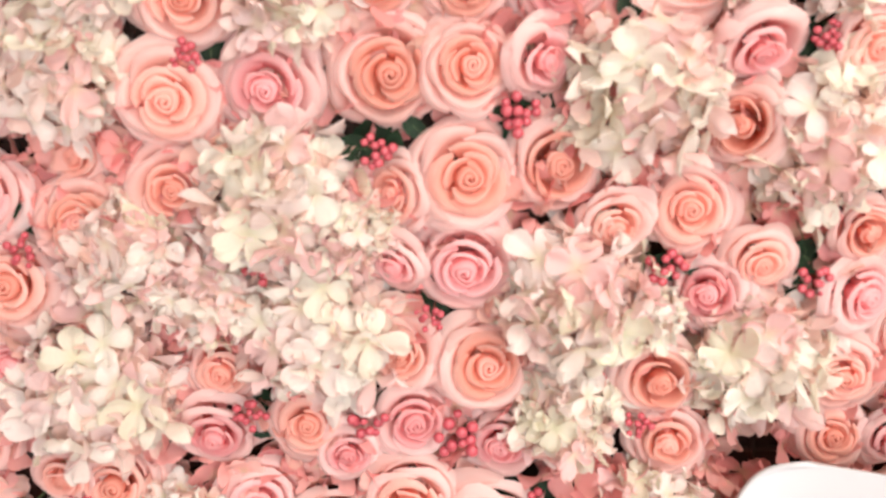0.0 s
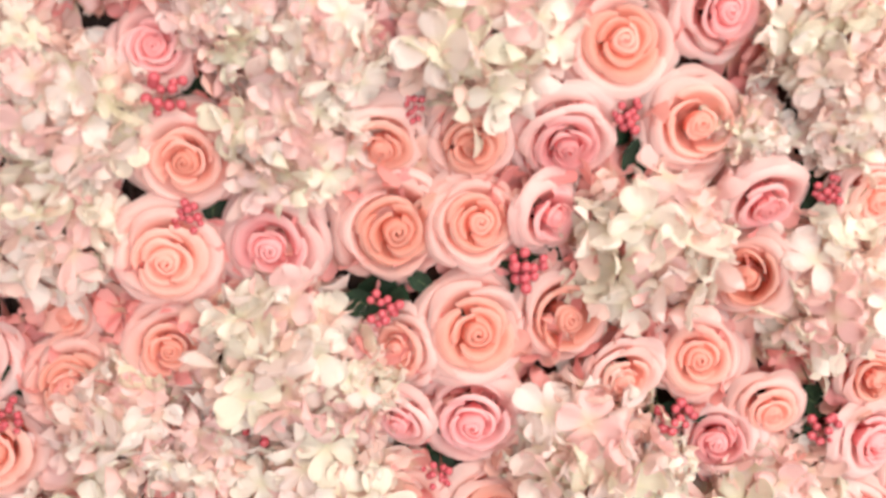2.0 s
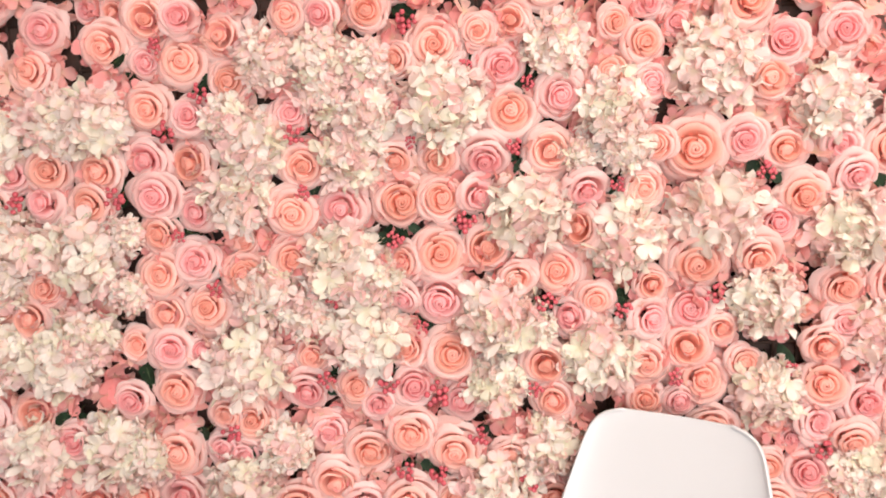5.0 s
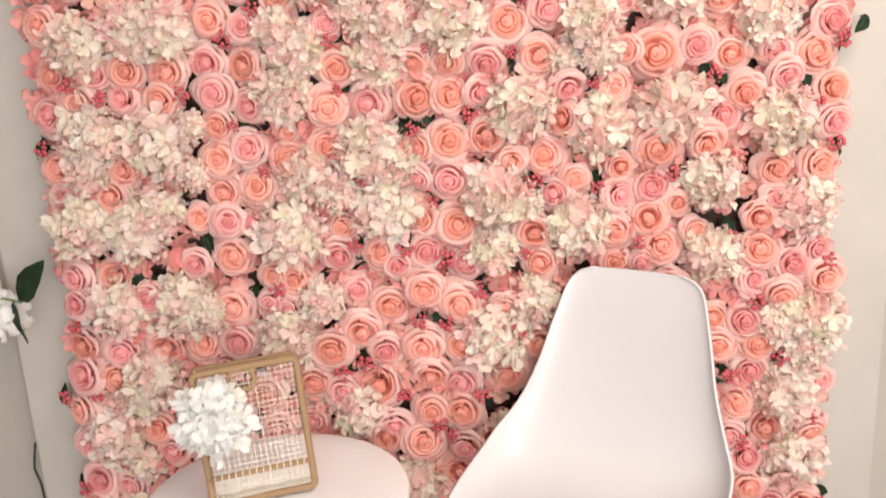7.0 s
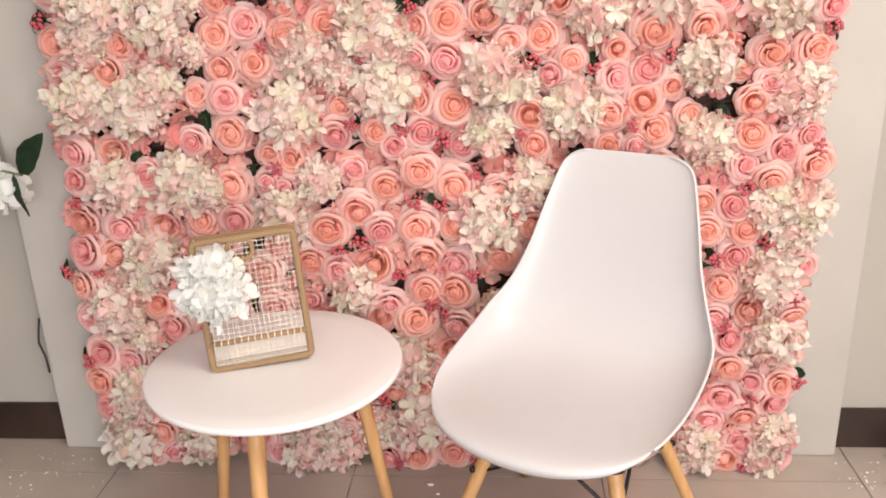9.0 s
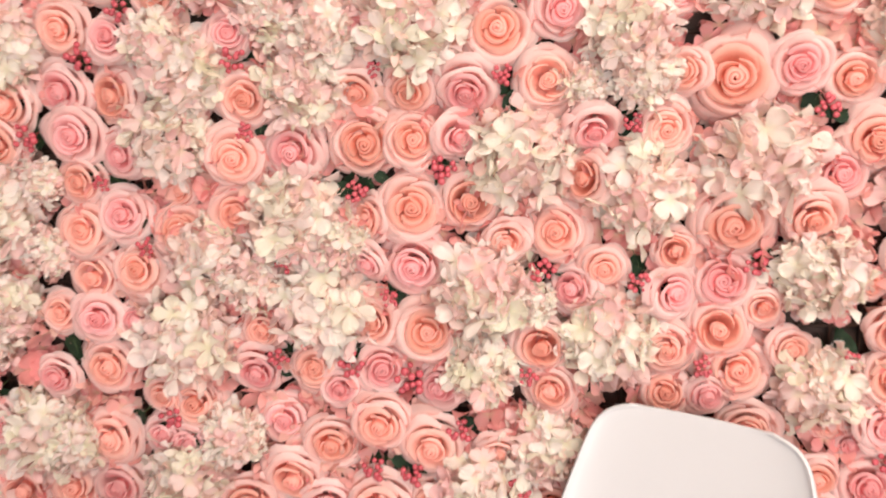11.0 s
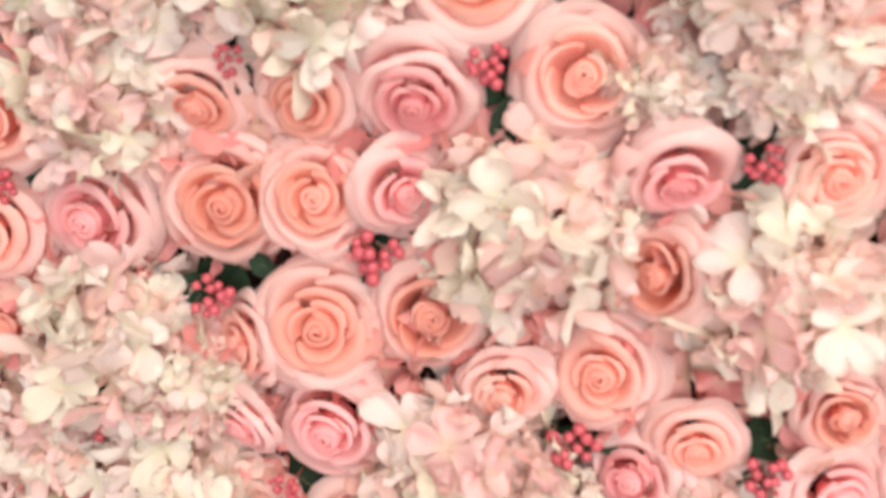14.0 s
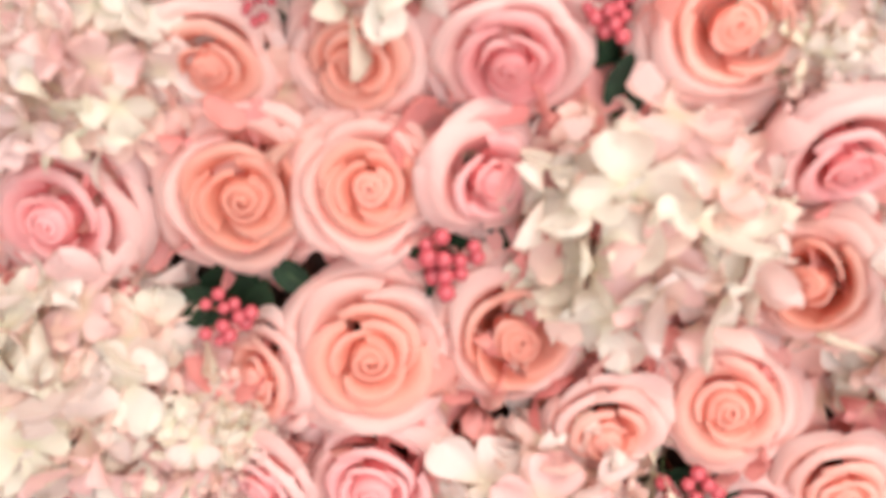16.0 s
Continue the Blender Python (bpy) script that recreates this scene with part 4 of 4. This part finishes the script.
def make_bag():
    bag = tagged(new("net_bag"), "flat rattan-framed handbag with cream string netting, standing on the table", "bag")
    w, h = 0.187, 0.250
    def frame_bar(y, name):
        bm = bmesh.new()
        tube(bm, [(p[0], y, p[2]) for p in rounded(w, h, 0.010, 6, 0, 0.006)], 0.0066, sides=8, closed=True)
        return part(name, bm, RATTAN, bag, "brown rope-wrapped rattan frame")
    front = frame_bar(-0.016, "front_frame")
    back = frame_bar(0.016, "back_frame")
    for y, fr_ob in ((-0.016, front), (0.016, back)):
        bm = bmesh.new()
        tube(bm, [(p[0], y, p[2]) for p in rounded(0.046, 0.038, 0.016, 6, -0.008, h - 0.036)], 0.0045, sides=8, closed=True)
        part("handle", bm, RATTAN, fr_ob, "small rattan handle loop")
    bm = bmesh.new()
    tube(bm, [(-w / 2, -0.018, 0.058), (w / 2, -0.018, 0.058)], 0.0055, sides=8)
    part("crossbar", bm, RATTAN, bag, "brown rope-wrapped rattan bar")
    for sx in (-1, 1):
        bm = bmesh.new()
        for k in range(9):
            z = 0.025 + k * 0.027
            tube(bm, [(sx * w / 2, -0.016, z), (sx * (w / 2 + 0.001), 0.0, z), (sx * w / 2, 0.016, z)], 0.0011, sides=5)
        part("side_net", bm, CORD, bag)
    for y, name in ((-0.018, "front_net"), (0.018, "back_net")):
        bm = bmesh.new()
        r = random.Random(3 if y < 0 else 4)
        n, rows = (19, 25) if y < 0 else (7, 9)
        for k in range(1, n):
            x = -w / 2 + w * k / n
            tube(bm, [(x + r.uniform(-0.001, 0.001), y + r.uniform(-0.001, 0.001), 0.006 + h * q / 5) for q in range(6)], 0.00048, sides=4)
        for k in range(1, rows):
            z = 0.006 + h * k / rows
            tube(bm, [(-w / 2 + w * q / 5, y + r.uniform(-0.001, 0.001), z + r.uniform(-0.001, 0.001)) for q in range(6)], 0.00048, sides=4)
        part(name, bm, CORD, bag, "cream string netting")
    # lashings of string round the crossbar and the frame
    for k in range(14):
        x = -w / 2 + 0.012 + k * 0.0125
        turns = [q * math.tau / 8 for q in range(8)]
        bm = bmesh.new()
        tube(bm, [(x + 0.0013 * math.cos(a), -0.018 + 0.0068 * math.cos(a), 0.058 + 0.0068 * math.sin(a)) for a in turns], 0.0009, sides=4, closed=True)
        part("lashing", bm, CORD, bag, "cream string lashing")
    # closely knotted pocket below the crossbar
    bm = bmesh.new()
    for k in range(1, 44):
        x = -w / 2 + w * k / 44
        tube(bm, [(x, -0.0150, 0.008), (x, -0.0145, 0.032), (x, -0.0150, 0.057)], 0.0006, sides=4)
    for k in range(1, 12):
        z = 0.008 + 0.049 * k / 12
        tube(bm, [(-w / 2, -0.0152, z), (0, -0.0148, z), (w / 2, -0.0152, z)], 0.0006, sides=4)
    part("pocket_net", bm, CORD, bag, "closely knotted white string pocket")
    return bag


BAG = make_bag()
BAG.matrix_basis = pose(-0.348, 0.392, 0.4507, -6, -3, 17) @ Matrix.Scale(1.01, 4)

white = make_hydrangea("white_hydrangea", "white silk hydrangea head fixed to the front of the net bag", 91, WHITE_FLOWER, WHITE_FLOWER_IN, 42)
white.matrix_basis = Matrix.Translation((-0.420, 0.372, 0.624)) @ pose(0, 0, 0, 82, 0, -8) @ Matrix.Scale(0.138, 4)

# ---------------------------------------------------------------- small things
# cable hanging at the edge of the board
bm = bmesh.new()
tube(bm, [(-1.030, 0.770, 0.372), (-1.031, 0.758, 0.34), (-1.036, 0.757, 0.31), (-1.026, 0.757, 0.27), (-1.026, 0.760, 0.225)], 0.0028, sides=8)
tagged(new("cable", mesh_of("cable", bm, CABLE)), "short black cable hanging at the edge of the white board", "cable")

# crumbs of white foam along the foot of the board
cr = random.Random(9)
V, Fc = [], []
for k in range(110):
    left = k % 2
    x = cr.gauss(-1.05, 0.12) if left else cr.gauss(1.0, 0.10)
    y = min(0.74, cr.gauss(0.66, 0.06))
    s = cr.uniform(0.001, 0.0033)
    b = len(V)
    a0 = cr.uniform(0, 6)
    for q in range(5):
        V.append((x + s * math.cos(a0 + q * 1.257) * cr.uniform(0.6, 1.2), y + s * math.sin(a0 + q * 1.257) * cr.uniform(0.6, 1.2), 0.0))
    V.append((x + s * 0.2, y, s * cr.uniform(0.5, 1.0)))
    for q in range(5):
        Fc.append((b + q, b + (q + 1) % 5, b + 5))
tagged(new("foam_crumb", raw_mesh("foam_crumb", V, Fc, CRUMB, None, False)), "white foam crumbs scattered on the tiles by the board", "crumbs", kind="stuff")
for x, y, s in ((-0.055, 0.625, 0.007), (-0.035, 0.59, 0.004)):
    bm = bmesh.new()
    bmesh.ops.create_icosphere(bm, subdivisions=1, radius=s, matrix=Matrix.Translation((x, y, 0.3 * s)) @ Matrix.Diagonal((1.4, 0.8, 0.35, 1)))
    tagged(new("paper_scrap", mesh_of("paper_scrap", bm, CRUMB)), "small white scrap lying on the floor tiles", "scrap")

# flower arrangement at the side of the board: tall stand, white flowers and large leaves
stand = tagged(new("flower_stand"), "white flower stand holding white flowers and large green leaves", "flower stand")
bm = bmesh.new()
lathe(bm, [(0, 0), (0.10, 0), (0.10, 0.015), (0.02, 0.03), (0.016, 0.4), (0.016, 0.62), (0.07, 0.66), (0.085, 0.72), (0.07, 0.74), (0, 0.735)], 32)
part("vase", bm, PLASTIC, stand)
def leaf_between(foot, tip, turn, seed):
    foot, tip = Vector(foot), Vector(tip)
    d = tip - foot
    m = Matrix.Translation(foot) @ d.to_track_quat('X', 'Z').to_matrix().to_4x4() @ pose(0, 0, 0, turn) @ Matrix.Scale(d.length, 4)
    child("leaf", leaf_mesh(seed, LEAF), stand, m)


leaf_between((0.345, 0.0, 0.785), (0.412, -0.01, 0.874), 75, 100)
leaf_between((0.330, 0.0, 0.785), (0.338, -0.01, 0.690), 80, 101)
leaf_between((0.10, 0.0, 0.85), (0.13, 0.02, 0.97), 60, 102)
leaf_between((-0.05, -0.05, 0.82), (-0.13, -0.08, 0.90), 60, 103)
bm = bmesh.new()
tube(bm, [(0, 0, 0.70), (0.12, -0.01, 0.80), (0.25, 0.0, 0.805), (0.35, 0.0, 0.782)], 0.003, sides=6)
tube(bm, [(0, 0, 0.70), (0.03, 0.0, 0.80), (0.10, 0.0, 0.86)], 0.003, sides=6)
tube(bm, [(0, 0, 0.70), (-0.02, -0.03, 0.76), (-0.05, -0.05, 0.82)], 0.003, sides=6)
part("stem", bm, STEM, stand)
r = random.Random(17)
for k in range(26):
    m = Matrix.Translation((r.uniform(0.17, 0.305), r.uniform(0.0, 0.07), r.uniform(0.69, 0.79))) @ pose(0, 0, 0, r.uniform(40, 120), r.uniform(-30, 30), r.uniform(-40, 60)) @ Matrix.Scale(r.uniform(0.05, 0.07), 4)
    child("floret", r.choice(FLORETS[WHITE_FLOWER.name]), stand, m)
stand.matrix_basis = pose(-1.240, 0.60, 0)

# sprig of greenery lying on the floor at the other side
sprig = tagged(new("fallen_sprig"), "small dark green sprig lying on the floor tiles", "sprig")
for k in range(7):
    child("leaf", leaf_mesh(120 + k, LEAF), sprig, pose(0.02 * (k % 3), 0.012 * k - 0.04, 0.008, r.uniform(-20, 20), r.uniform(-45, -10), r.uniform(0, 360)) @ Matrix.Scale(0.045, 4))
bm = bmesh.new()
tube(bm, [(-0.02, -0.05, 0.004), (0.02, 0.0, 0.006), (0.03, 0.06, 0.005)], 0.002, sides=5)
part("stem", bm, STEM, sprig)
sprig.matrix_basis = pose(1.075, 0.74, 0)

# ---------------------------------------------------------------- floor tiles, each a piece
TILE_SIZE, GAP = 0.6, 0.002
tile_me = mesh_of("tile", box_bm(-TILE_SIZE / 2 + GAP / 2, TILE_SIZE / 2 - GAP / 2, -TILE_SIZE / 2 + GAP / 2, TILE_SIZE / 2 - GAP / 2, -0.0038, 0.0, 0.001), TILE, False)
for i in range(-5, 6):
    for j in range(-6, 2):
        x, y = 0.01 + (i + 0.07) * TILE_SIZE, 0.36 + j * TILE_SIZE
        if X0 - 0.05 < x < X1 + 0.05 and YF < y < WALL_Y + 0.2:
            child("tile", tile_me, floor, pose(x, y, 0))
